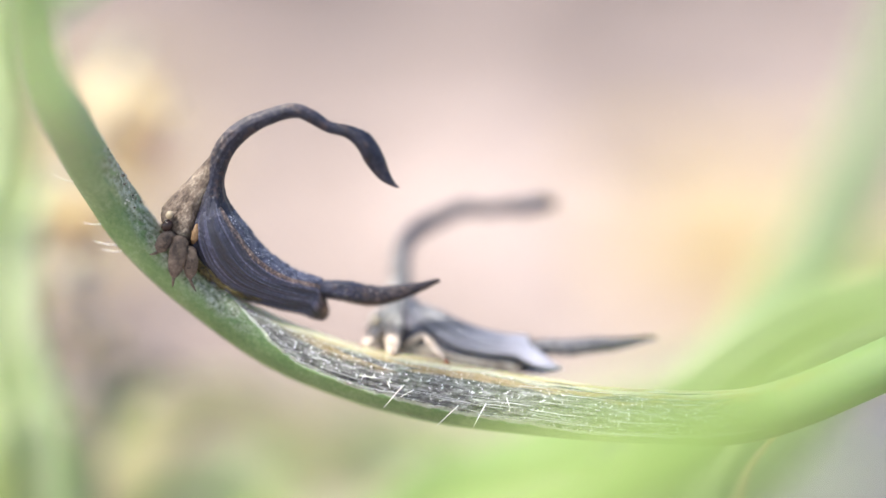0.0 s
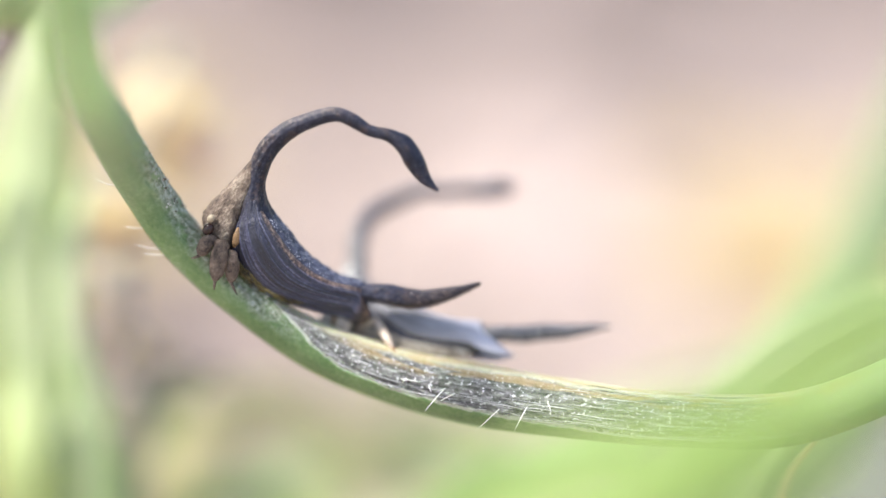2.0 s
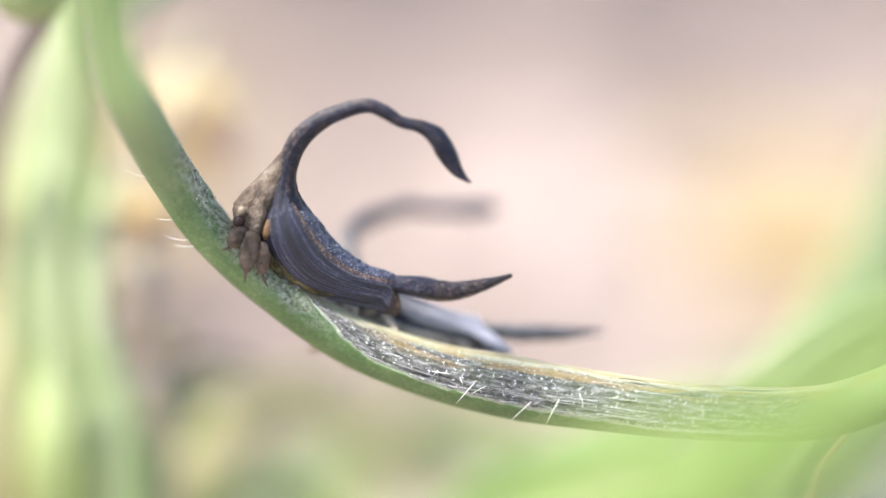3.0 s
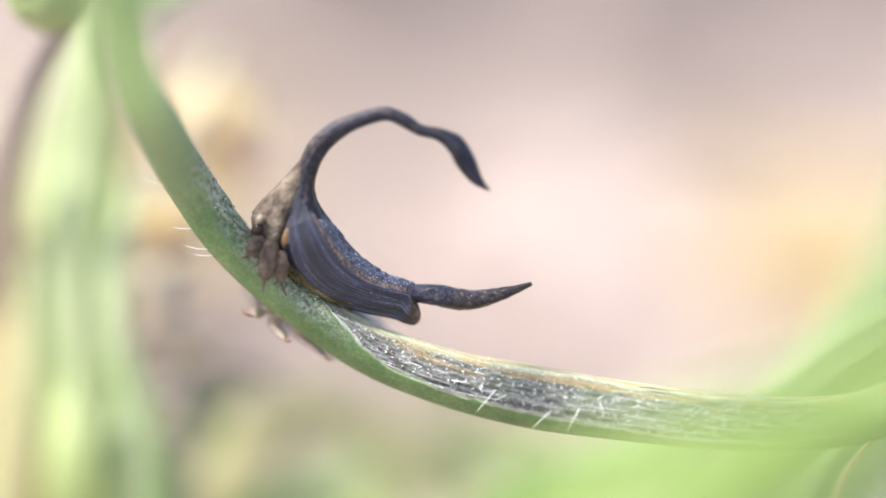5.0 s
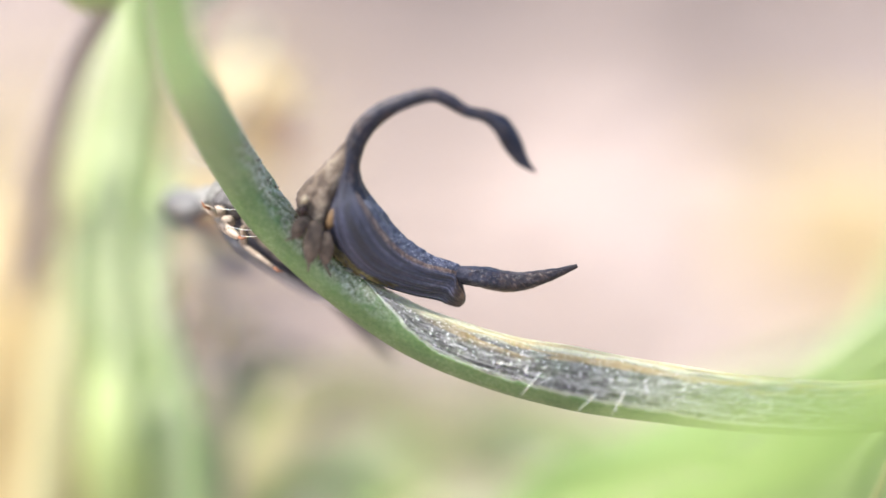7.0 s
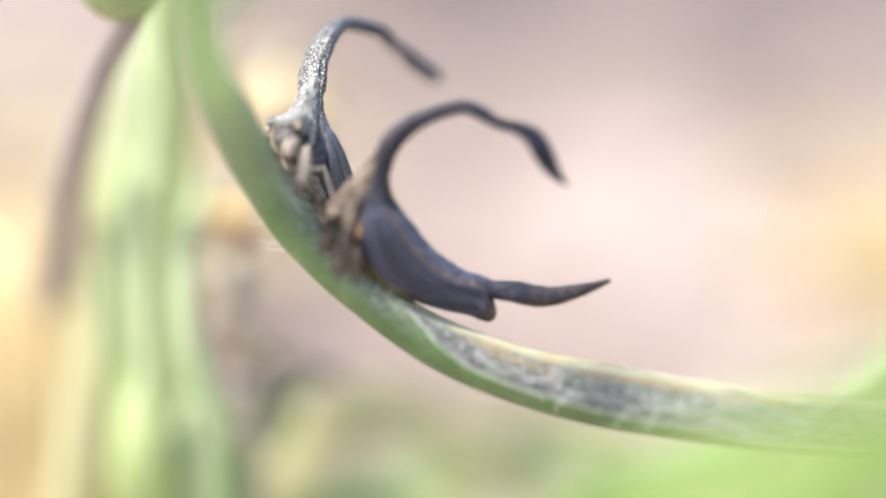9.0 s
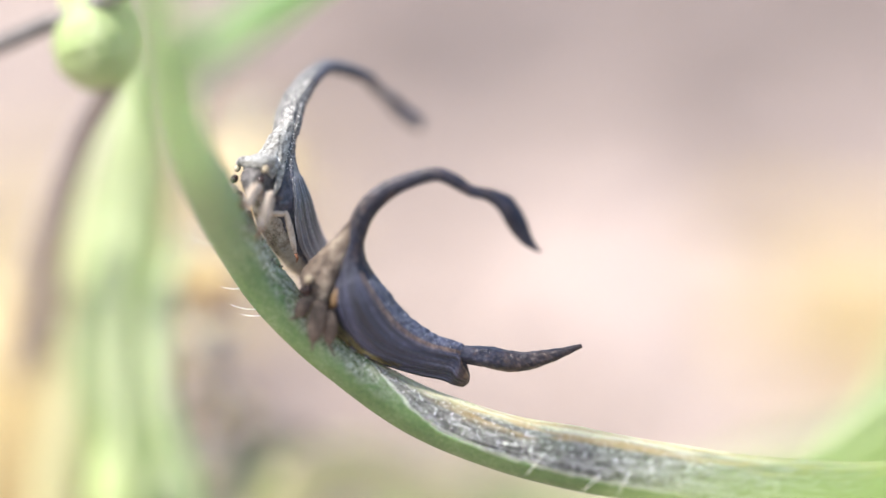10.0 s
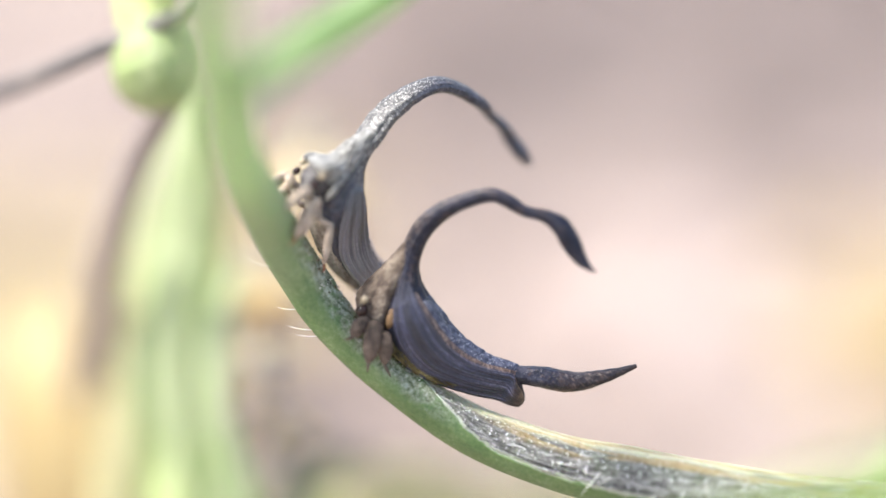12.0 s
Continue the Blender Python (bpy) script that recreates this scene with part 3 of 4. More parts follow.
    for k in range(150):
        s0, turn = random.uniform(3.3, 6.9), random.gauss(0.055, 0.055)
        size = random.choice((0.018, 0.025, 0.03, 0.045)) * random.uniform(0.7, 1.2)
        c = skin(s0, turn, size * 0.2)
        ball = bmesh.ops.create_icosphere(bm, subdivisions=1, radius=size * MM)["verts"]
        squash = (random.uniform(0.7, 1.4), random.uniform(0.6, 1.1), random.uniform(0.7, 1.3))
        for v in ball:
            q = v.co * (1 + 0.35 * noise.noise(v.co * 60000 + Vector((k, 0, 0))))
            v.co = c + Vector((q.x * squash[0], q.y * squash[1], q.z * squash[2]))
    tagged(grown("crust", bm, CRUST, stem, "crust of dark and pale crumbs"), kind="stuff")
    # loose fibres lie along the peeled strip
    for k in range(190):
        v0 = random.uniform(PEEL[0] + 0.4, PEEL[1] - 0.8)
        s0 = (len(STEM) - 1) * np.interp(v0, along, range(n)) / (n - 1)
        edge = peel_edge(v0)
        a0 = edge - (edge - 0.05) * random.random() ** 1.3
        long, drift, arc = random.uniform(0.12, 0.75), random.uniform(-0.012, 0.012), random.choice((0, 0, 0, 0.02, 0.05))
        wide = random.uniform(0.004, 0.013) * (1.5 if v0 < PEEL[0] + 4 else 1.0)
        bm = bmesh.new()
        tube(bm, [skin(s0 + long * f, a0 + drift * f + 0.006 * noise.noise((k * 3.1, f * 3, 0)), -0.030 + arc * math.sin(math.pi * f)) for f in (0, 0.2, 0.4, 0.6, 0.8, 1)], [wide * q * MM for q in (0.2, 0.9, 1, 1, 0.8, 0.2)], 5)
        grown("fibre", bm, FIBRES[(0, 1, 2, 1, 2, 0, 1)[k % 7]], stem)

    def stalk(name, pts, radii, material, label="", count=40, seg=16, wobble=0.1, flat=1.0, side=None):
        bm = bmesh.new()
        tube(bm, [S(*p) for p in sample(pts, count)], [float(r[0]) * MM for r in sample([(x,) for x in radii], count)], seg, flat, side, wobble)
        return grown(name, bm, material, label=label)

    stalk("upright_stalk", [(-6.14, 7.60, -13.8), (-5.89, 9.11, -15.2), (-5.61, 11.68, -15.8), (-5.70, 16.20, -15.0), (-8.00, 24.00, -8.0)], [0.56, 0.75, 0.95, 1.0, 0.8], LEAF, "fresh green upright stalk")
    stalk("side_shoot", [(-5.87, 5.45, -9.5), (-5.49, 6.07, -8.5), (-4.75, 6.87, -7.0), (-3.82, 7.68, -5.6), (-2.57, 8.71, -4.6), (0.49, 11.26, -3.0)], [0.3, 0.42, 0.48, 0.46, 0.4, 0.15], LEAF, "green side shoot")
    stalk("node", [(-9.36, 6.41, 3.2), (-9.42, 6.81, 3.2), (-9.50, 7.41, 3.2), (-9.51, 8.09, 3.2), (-9.54, 8.84, 3.2)], [0.55, 1.0, 1.24, 1.15, 0.85], NODE, "swollen green leaf node")
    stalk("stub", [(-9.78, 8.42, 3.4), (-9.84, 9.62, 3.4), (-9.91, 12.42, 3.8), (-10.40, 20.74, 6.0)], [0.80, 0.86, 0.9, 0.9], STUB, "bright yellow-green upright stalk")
    stalk("twig", [(-8.20, 9.04, 1.6), (-8.75, 8.74, 2.0), (-9.99, 8.35, 2.6), (-12.25, 7.57, 3.6), (-13.97, 7.07, 4.6), (-19.50, 5.79, 8.0)], [0.12, 0.24, 0.24, 0.24, 0.24, 0.24], TWIG, "thin dry grey twig")
    stalk("petiole", [(-9.28, 6.59, 4.0), (-10.40, 5.11, 5.5), (-11.49, 3.20, 8.0), (-12.46, 1.00, 11.0), (-13.71, -2.49, 16.0), (-14.84, -9.38, 24.0), (-15.33, -29.80, 34.0)], [0.3, 0.4, 0.5, 0.55, 0.6, 0.6, 0.6], PETIOLE, "drooping brown leaf stalk")
    # the broad pale stalk that roots in the soil
    root = Vector((base.x, base.y, GROUND))
    top = [S(*p) for p in [(-8.96, 7.85, 9.5), (-9.40, 5.77, 10.0), (-9.86, 3.35, 11.0), (-10.02, 0.85, 11.0), (-9.96, -1.65, 11.0), (-9.62, -4.15, 11.0), (-9.52, -7.08, 12.0), (-9.81, -12.45, 15.0)]]
    pts = [tuple(p) for p in top] + [tuple(root + Vector((0.001, 0, 0.004))), tuple(root + Vector((0, 0, -0.003)))]
    bm = bmesh.new()
    tube(bm, [Vector(p) for p in sample(pts, 90)], [float(r[0]) * MM for r in sample([(x,) for x in (0.5, 0.95, 1.3, 1.4, 1.4, 1.45, 1.5, 1.6, 2.4, 3.0)], 90)], 28, 0.45, RIGHT, 0.12)
    grown("main_stalk", bm, STREAKED, label="broad pale green main stalk")
    # ribbed sheaths along it
    stalk("sheath", [(-11.05, 1.84, 11.0), (-11.31, -0.64, 10.5), (-11.47, -3.28, 10.5), (-11.77, -5.96, 11.0), (-12.18, -9.40, 12.0), (-12.51, -14.84, 14.0)], [0.1, 0.34, 0.5, 0.55, 0.6, 0.6], YELLOWLEAF, "pale yellow sheath", flat=0.4, side=RIGHT)
    stalk("sheath", [(-11.81, -0.32, 12.0), (-12.07, -2.99, 11.5), (-12.23, -5.67, 11.5), (-12.43, -8.73, 12.0), (-12.76, -14.84, 14.0)], [0.1, 0.3, 0.45, 0.55, 0.6], YELLOWLEAF, "pale cream-yellow sheath", flat=0.4, side=RIGHT)
    stalk("sheath", [(-8.08, 2.44, 9.2), (-8.38, 1.14, 8.6), (-8.53, -0.30, 8.2), (-8.47, -1.58, 8.0), (-8.28, -2.85, 8.0), (-7.95, -4.14, 8.2), (-7.76, -5.44, 8.5), (-7.87, -9.09, 9.5)], [0.08, 0.3, 0.36, 0.28, 0.2, 0.16, 0.14, 0.14], RIB, "thin cream dry sheath edge", flat=0.4, side=RIGHT)
    stalk("sheath", [(-9.03, 6.15, 9.0), (-9.32, 4.20, 8.8), (-9.54, 1.94, 8.6), (-9.64, -0.47, 8.6), (-9.57, -2.88, 8.8), (-9.40, -5.83, 9.4)], [0.08, 0.2, 0.26, 0.3, 0.3, 0.1], RIB, "pale rib", flat=0.5, side=RIGHT)
    stalk("sheath", [(-10.02, 3.90, 9.2), (-10.24, 1.79, 9.0), (-10.30, -0.47, 9.0), (-10.27, -2.58, 9.2)], [0.06, 0.2, 0.22, 0.05], RIB, "pale rib", flat=0.5, side=RIGHT)
    stalk("sheath", [(-8.59, -1.28, 9.4), (-8.29, -2.58, 9.2), (-7.84, -4.03, 9.2), (-7.57, -5.67, 9.4), (-7.48, -9.22, 10.5)], [0.06, 0.26, 0.3, 0.34, 0.4], LEAF, "green ribbed sheath", flat=0.4, side=RIGHT)
    stalk("sheath", [(-10.87, 1.33, 10.0), (-11.07, 0.18, 9.8), (-11.04, -1.29, 9.8), (-10.87, -2.93, 10.0)], [0.06, 0.24, 0.24, 0.05], PALELEAF, "green ribbed sheath", flat=0.4, side=RIGHT)
    stalk("sheath", [(-10.03, -3.28, 10.4), (-9.86, -4.56, 9.8), (-9.76, -5.86, 9.8), (-9.78, -7.56, 10.4), (-9.99, -11.09, 12.0)], [0.2, 0.8, 1.1, 1.0, 0.6], SHOOT, "yellow-green bulging sheath", flat=0.35, side=RIGHT)
    stalk("sheath", [(-8.46, -3.28, 10.4), (-8.55, -4.90, 10.0), (-8.59, -6.90, 10.4), (-8.78, -11.09, 12.0)], [0.1, 0.5, 0.8, 0.7], PALELEAF, "green ribbed sheath", flat=0.4, side=RIGHT)
    # the stem's far end bends down to the soil
    end = [S(14.25, -2.52, -1.1), S(16.5, -1.30, -1.2), S(20, 0.2, -1.0), S(26, -1, 0), S(33, -14, 3)]
    foot = Vector((0.037, 0.068, GROUND - 0.003))
    pts = [tuple(p) for p in end] + [(0.0365, 0.066, GROUND + 0.008), tuple(foot)]
    bm = bmesh.new()
    tube(bm, [Vector(p) for p in sample(pts, 80)], [float(r[0]) * MM for r in sample([(x,) for x in (0.64, 0.68, 0.75, 0.9, 1.1, 1.3, 1.7)], 80)], 16, 1, None, 0.05)
    grown("rooting_stem", bm, DEEPLEAF, label="green rooting end of the stem")
    return plant


build_plant()


# ---- treehoppers: local millimetres, x towards the tail, y across, z away from the stem ----
BODY = [(2.66, 1.0, 2.61, 1.15, 0.08), (2.42, 0.88, 2.31, 1.38, 0.17), (2.1, 0.67, 2.0, 1.66, 0.25), (1.54, 0.41, 1.73, 1.61, 0.38), (0.76, 0.13, 1.32, 1.46, 0.5), (-0.06, -0.05, 0.81, 1.4, 0.6),
        (-0.76, 0.11, 0.24, 1.43, 0.66), (-1.24, 0.44, -0.425, 1.61, 0.66), (-1.51, 0.8, -0.91, 1.73, 0.58), (-1.74, 1.3, -1.28, 1.91, 0.42), (-1.97, 1.8, -1.58, 2.22, 0.28)]
HORN = [(-1.89, 2.15, 0.276), (-2.04, 2.78, 0.262), (-2.0, 3.495, 0.247), (-1.73, 4.125, 0.203), (-1.31, 4.71, 0.189), (-0.89, 4.88, 0.174), (-0.38, 4.95, 0.145),
        (0.02, 5.15, 0.16), (0.48, 5.23, 0.232), (0.97, 5.06, 0.247), (1.41, 4.89, 0.16), (1.75, 4.86, 0.058), (1.87, 4.9, 0.022)]
HORN_LONG = [(-1.61, 1.79, 0.27), (-1.96, 2.56, 0.265), (-2.17, 3.22, 0.25), (-2.27, 3.94, 0.215), (-2.10, 4.66, 0.195), (-1.66, 5.17, 0.18), (-1.03, 5.57, 0.155),
             (-0.44, 5.77, 0.13), (0.03, 5.98, 0.14), (0.50, 6.05, 0.175), (0.92, 6.13, 0.185), (1.25, 6.20, 0.12), (1.42, 6.32, 0.035)]
TAIL = [(1.6, 1.2, 0.2), (2.2, 1.52, 0.225), (2.64, 1.80, 0.265), (3.05, 2.0, 0.27), (3.42, 2.26, 0.24), (3.82, 2.73, 0.18), (4.09, 3.12, 0.11), (4.32, 3.5, 0.05)]
SWAY = [(0.00,), (0.20,), (0.30,), (0.27,), (0.31,), (0.30,), (0.08,), (0.18,), (0.16,), (0.10,), (-0.05,), (-0.10,), (-0.07,)]
TAIL_LONG = [(1.6, 1.2, 0.2), (2.3, 1.44, 0.21), (2.85, 1.57, 0.22), (3.37, 1.80, 0.22), (3.85, 1.97, 0.19), (4.23, 2.15, 0.145), (4.60, 2.34, 0.10), (4.98, 2.52, 0.04)]
FRONT = [(-2.22, 2.5, -1.93, 2.5, 0.15), (-2.26, 1.9, -1.72, 2.0, 0.26), (-2.31, 1.38, -1.56, 1.55, 0.35), (-2.37, 0.9, -1.34, 1.05, 0.43), (-2.34, 0.56, -1.16, 0.66, 0.46), (-2.12, 0.36, -1.15, 0.42, 0.40), (-1.8, 0.26, -1.2, 0.28, 0.2)]


def spans(centres, slim=1.0):
    """Sections across a centre line of (x, z, half width); slim: breadth against width."""
    out = []
    for i, (x, z, h) in enumerate(centres):
        a, b = centres[max(i - 1, 0)], centres[min(i + 1, len(centres) - 1)]
        t = Vector((b[0] - a[0], b[1] - a[1])).normalized()
        out.append((x + t.y * -h, z + t.x * h, x + t.y * h, z - t.x * h, h * slim))
    return out


def sections(bm, secs, count, seg=32, ridges=0, ridge=0.0, rough=0.0, tan=None, bend=None):
    """Skin over sections (low x, low z, high x, high z, half breadth), rounded, with lengthwise ridges."""
    rings, rows = [], sample(secs, count)
    for i, (x0, z0, x1, z1, h) in enumerate(rows):
        c, d = Vector(((x0 + x1) / 2, 0, (z0 + z1) / 2)), Vector(((x1 - x0) / 2, 0, (z1 - z0) / 2))
        if bend:
            c = c + Vector((0, bend(i / (count - 1)), 0))
        ring = []
        for j in range(seg):
            a = 2 * math.pi * j / seg
            q = 1 + ridge * math.cos(ridges * a) * (1 if h > 0.3 else h / 0.3)
            q += rough * noise.noise(Vector((c.x * 5 + 4 * math.cos(a), c.z * 5, 4 * math.sin(a))))
            q += 0.5 * rough * noise.noise(Vector((c.x * 14 + 3 * math.cos(a), c.z * 14, 3 * math.sin(a) + 9)))
            ring.append((c + d * (q * math.cos(a)) + Vector((0, h * q * math.sin(a), 0))) * MM)
        rings.append(ring)
    return rings_mesh(bm, rings, (lambda i, j: tan(rows[i], 2 * math.pi * j / seg)) if tan else None)


TIP_ROUND = [(2.7, 0.95, 2.66, 1.09, 0.05), (2.63, 0.83, 2.46, 1.27, 0.18), (2.38, 0.73, 2.2, 1.41, 0.26), BODY[2]]
TIP_SHARP = [(2.84, 0.84, 2.83, 0.87, 0.02), (2.58, 0.68, 2.52, 1.00, 0.11), (2.28, 0.55, 2.18, 1.18, 0.20), (1.98, 0.48, 1.84, 1.36, 0.27)]
WING_AT = BODY[3:9] + [(-1.62, 1.02, -1.10, 1.80, 0.52), (-1.80, 1.45, -1.38, 1.98, 0.40)]


def build_wing(side, low, front, tip, reach, ridge):
    """One folded wing: a thin ridged shell over the flank, from its round tip to the shoulder."""
    bm = bmesh.new()
    layer = bm.loops.layers.uv.verify()
    rows, across = sample(tip + WING_AT, 56), 34
    skins = []
    for depth in (1.07, 1.0):
        skin = []
        for i, (x0, z0, x1, z1, h) in enumerate(rows):
            c, d = Vector(((x0 + x1) / 2, 0, (z0 + z1) / 2)), Vector(((x1 - x0) / 2, 0, (z1 - z0) / 2))
            line = []
            for j in range(across + 1):
                f = j / across
                edge = low + (front - low) * min(1.0, i / (len(rows) - 1) * 1.25)
                a = radians(edge - (edge - 45) * f)
                vein = ridge * abs(math.sin(f * 6.5 * math.pi + 0.5 * noise.noise((i * 0.09, j * 0.2, 1)))) ** 2 * max(0.0, min(1.0, (reach - i / (len(rows) - 1)) / 0.35)) if depth > 1.03 else 0.0
                sink = 1.6 * max(0.0, (i / (len(rows) - 1) - 0.86) / 0.14) + 0.6 * max(0.0, (f - 0.88) / 0.12)
                q = depth + vein * (1 - min(1.0, sink)) - 0.10 * min(1.6, sink) + 0.014 * noise.noise((c.x * 4, c.z * 4, f * 9))
                line.append(bm.verts.new((c + d * (q * math.cos(a)) + Vector((0, side * h * q * math.sin(a), 0))) * MM))
            skin.append(line)
        skins.append(skin)
    n, m = len(rows) - 1, across

    def face(vs, cs):
        f = bm.faces.new(vs)
        f.smooth = True
        for loop, (i, j) in zip(f.loops, cs):
            loop[layer].uv = (i / n, j / m)

    for skin in skins:
        for i in range(n):
            for j in range(m):
                cs = ((i, j), (i + 1, j), (i + 1, j + 1), (i, j + 1))
                face([skin[a][c] for a, c in cs], cs)
    rim = [(i, 0) for i in range(n)] + [(n, j) for j in range(m)] + [(i, m) for i in range(n, 0, -1)] + [(0, j) for j in range(m, 0, -1)]
    for a, c in zip(rim, rim[1:] + rim[:1]):
        face([skins[0][a[0]][a[1]], skins[0][c[0]][c[1]], skins[1][c[0]][c[1]], skins[1][a[0]][a[1]]], (a, c, c, a))
    return bm


def build_hopper(label, pale, horn, tail, bend):
    hopper = tagged(new("treehopper"), label, "insect", "treehoppers on the stem")
    shell_mat, face_mat, leg_mat = (SHELL_PALE, FACE_PALE, LEG_PALE) if pale else (SHELL, FACE, LEG)
    neck = spans(horn, 1.55 if pale else 0.9)
    bm = bmesh.new()

    def tints(r, a):
        """Tan down the front of the neck; a silvery strip along the back, edged with rust."""
        if pale:
            high = (r[1] + r[3]) / 2
            fade = max(0.0, min(1.0, (high - 1.3) / 0.5)) * max(0.0, min(1.0, (4.6 - high) / 1.7 if r[0] < -1.2 else 0.0))
            # pale pitted neck; the horn's lit outer side is painted whitish as well
            tan = fade * (0.75 - 0.55 * math.cos(a)) + max(0.0, -math.cos(a) - 0.35) * (0.8 if high > 3.5 and r[0] < -0.3 else 0.0)
        else:
            tan = 0.28 * max(0.0, -math.cos(a)) * (1 if r[1] > 1.2 else 0.25) * max(0.0, min(1.0, 1.3 - max(0.0, r[0] + 1.6)))
        down = abs((math.degrees(a) + 180) % 360 - 180)
        strip = (-1.0 if down < 50 else 1.0 if down < 58 else 0.0) if r[4] > 0.16 and r[1] < 1.5 and -0.9 < r[2] else 0.0
        return tan, (0.8 if r[0] > 2.2 and r[1] < 1.5 else strip * (0.5 if pale else 1.0))

    flank = [(2.3, 1.15, 2.28, 1.38, 0.05), (1.95, 0.8, 1.85, 1.50, 0.2)] + [(x0, z0 + 0.16, x1, z1, h * 0.9) for x0, z0, x1, z1, h in BODY[3:7]] + BODY[7:] if pale else BODY
    sections(bm, flank + neck[1:], 170, 56, 11, 0.03, 0.09 if pale else 0.05, tints, bend)
    sections(bm, spans(tail), 150, 28, 5, 0.06, 0.10, lambda r, a: (0.55 if pale else 0.75 * max(0.0, min(1.0, (r[0] - 2.2) / 0.6)) * max(0.0, math.cos(a) - 0.82) / 0.18, max(0.0, min(1.0, (r[0] - 2.45) / 0.5)) * (0.95 + 0.45 * max(0.0, math.cos(a) - 0.6) / 0.4) * (0.55 if pale else 1.0)))
    part("pronotum", bm, shell_mat, hopper, "blue-black ridged pronotum with a curved horn and a tail spine")
    bm = bmesh.new()
    sections(bm, FRONT[:2] + [(-2.16, 1.38, -1.56, 1.55, 0.36), (-2.34, 0.98, -1.45, 1.10, 0.45), (-2.40, 0.76, -1.5, 0.88, 0.41)] if pale else FRONT, 70, 44, 5, 0.05, 0.11 if pale else 0.08)
    part("face", bm, face_mat, hopper, "pale silvery rough crown" if pale else "tan rough face")
    if pale:
        bm = bmesh.new()
        sections(bm, [(-2.1, 1.15, -1.45, 1.26, 0.30), (-2.18, 0.84, -1.36, 0.94, 0.36), (-2.14, 0.56, -1.3, 0.66, 0.35), (-1.95, 0.36, -1.3, 0.42, 0.28), (-1.7, 0.24, -1.35, 0.28, 0.14)], 40, 28, 5, 0.08, 0.16)
        part("snout", bm, MASK, hopper, "dark slate underside of the head")
        for side in (-1, 1):
            bm = bmesh.new()
            path = [Vector((x, side * y, z)) * MM for x, y, z in ((-1.72, 0.38, 1.40), (-1.66, 0.46, 1.05), (-1.52, 0.47, 0.80), (-1.42, 0.44, 0.58))]
            tube(bm, path, [0.06 * MM, 0.12 * MM, 0.10 * MM, 0.04 * MM], 12, 0.6, Vector((1, 0, 0.3)), 0.25)
            part("cheek", bm, FACE_PALE, hopper, "pale speckled cheek")
            bm = bmesh.new()
            path = [Vector((x, side * y, z)) * MM for x, y, z in ((-1.90, 0.26, 1.34), (-2.06, 0.36, 1.12), (-2.20, 0.42, 0.92), (-2.30, 0.42, 0.76))]
            tube(bm, [Vector(p) for p in sample([tuple(p) for p in path], 12)], [float(r[0]) * MM for r in sample([(0.09,), (0.13,), (0.12,), (0.05,)], 12)], 16, 0.8, Vector((1, 0, 0.3)), 0.35)
            part("shoulder", bm, FACE_PALE, hopper, "knobbly pale shoulder of the crown")
    if not pale:
        for side in (-1, 1):
            bm = bmesh.new()
            tube(bm, [Vector((x, side * y, z)) * MM for x, y, z in ((-1.46, 0.48, 0.98), (-1.36, 0.52, 0.80), (-1.28, 0.53, 0.64), (-1.24, 0.51, 0.50))], [0.03 * MM, 0.09 * MM, 0.09 * MM, 0.03 * MM], 12, 0.35, Vector((1, 0, 0.3)), 0.2)
            part("cheek", bm, CHEEK, hopper, "orange-tan cheek")
    bm = bmesh.new()
    if pale:
        belly = [(-1.45, 0.26, -0.94, 0.6, 0.26), (-0.83, 0.14, -0.37, 0.72, 0.38), (-0.04, 0.08, 0.52, 0.74, 0.40), (0.9, 0.2, 1.2, 0.76, 0.27), (1.75, 0.5, 1.8, 0.78, 0.06)]
    else:
        belly = [(-1.48, 0.14, -0.94, 0.4, 0.48), (-0.83, -0.04, -0.37, 0.38, 0.50), (-0.04, -0.09, 0.52, 0.45, 0.48), (0.85, 0.12, 1.15, 0.6, 0.38), (1.75, 0.52, 1.8, 0.75, 0.08)]
    sections(bm, belly, 70, 40, 9, 0.04, 0.08 if pale else 0.2)
    part("abdomen", bm, BEIGE if pale else BELLY, hopper, "beige-brown abdomen" if pale else "olive-brown abdomen")
    for side in (-1, 1):
        for name, x, y, z, r, mat, label in (("eye", -2.02, 0.46, 0.47, 0.11 if pale else 0.15, EYEDARK, "dark glossy eye"), ("ocellus", -2.14, 0.48, 0.74, 0.10, EYEMAT, "small tan knob above the eye")):
            bm = bmesh.new()
            bmesh.ops.create_uvsphere(bm, u_segments=16, v_segments=12, radius=r * MM)
            bmesh.ops.transform(bm, matrix=Matrix.Translation((x * MM, side * y * MM, z * MM)) @ Matrix.Diagonal((0.9, 0.8, 1.1, 1)), verts=bm.verts)
            for f in bm.faces:
                f.smooth = True
            part(name, bm, mat, hopper, label)
        part("wing", build_wing(side, 140 if pale else 174, 104 if pale else 174, TIP_SHARP if pale else TIP_ROUND, 1.05 if pale else 0.9, 0.10 if pale else 0.08), WING_PALE if pale else WING, hopper, "blue-black veined wing with a rusty tip")
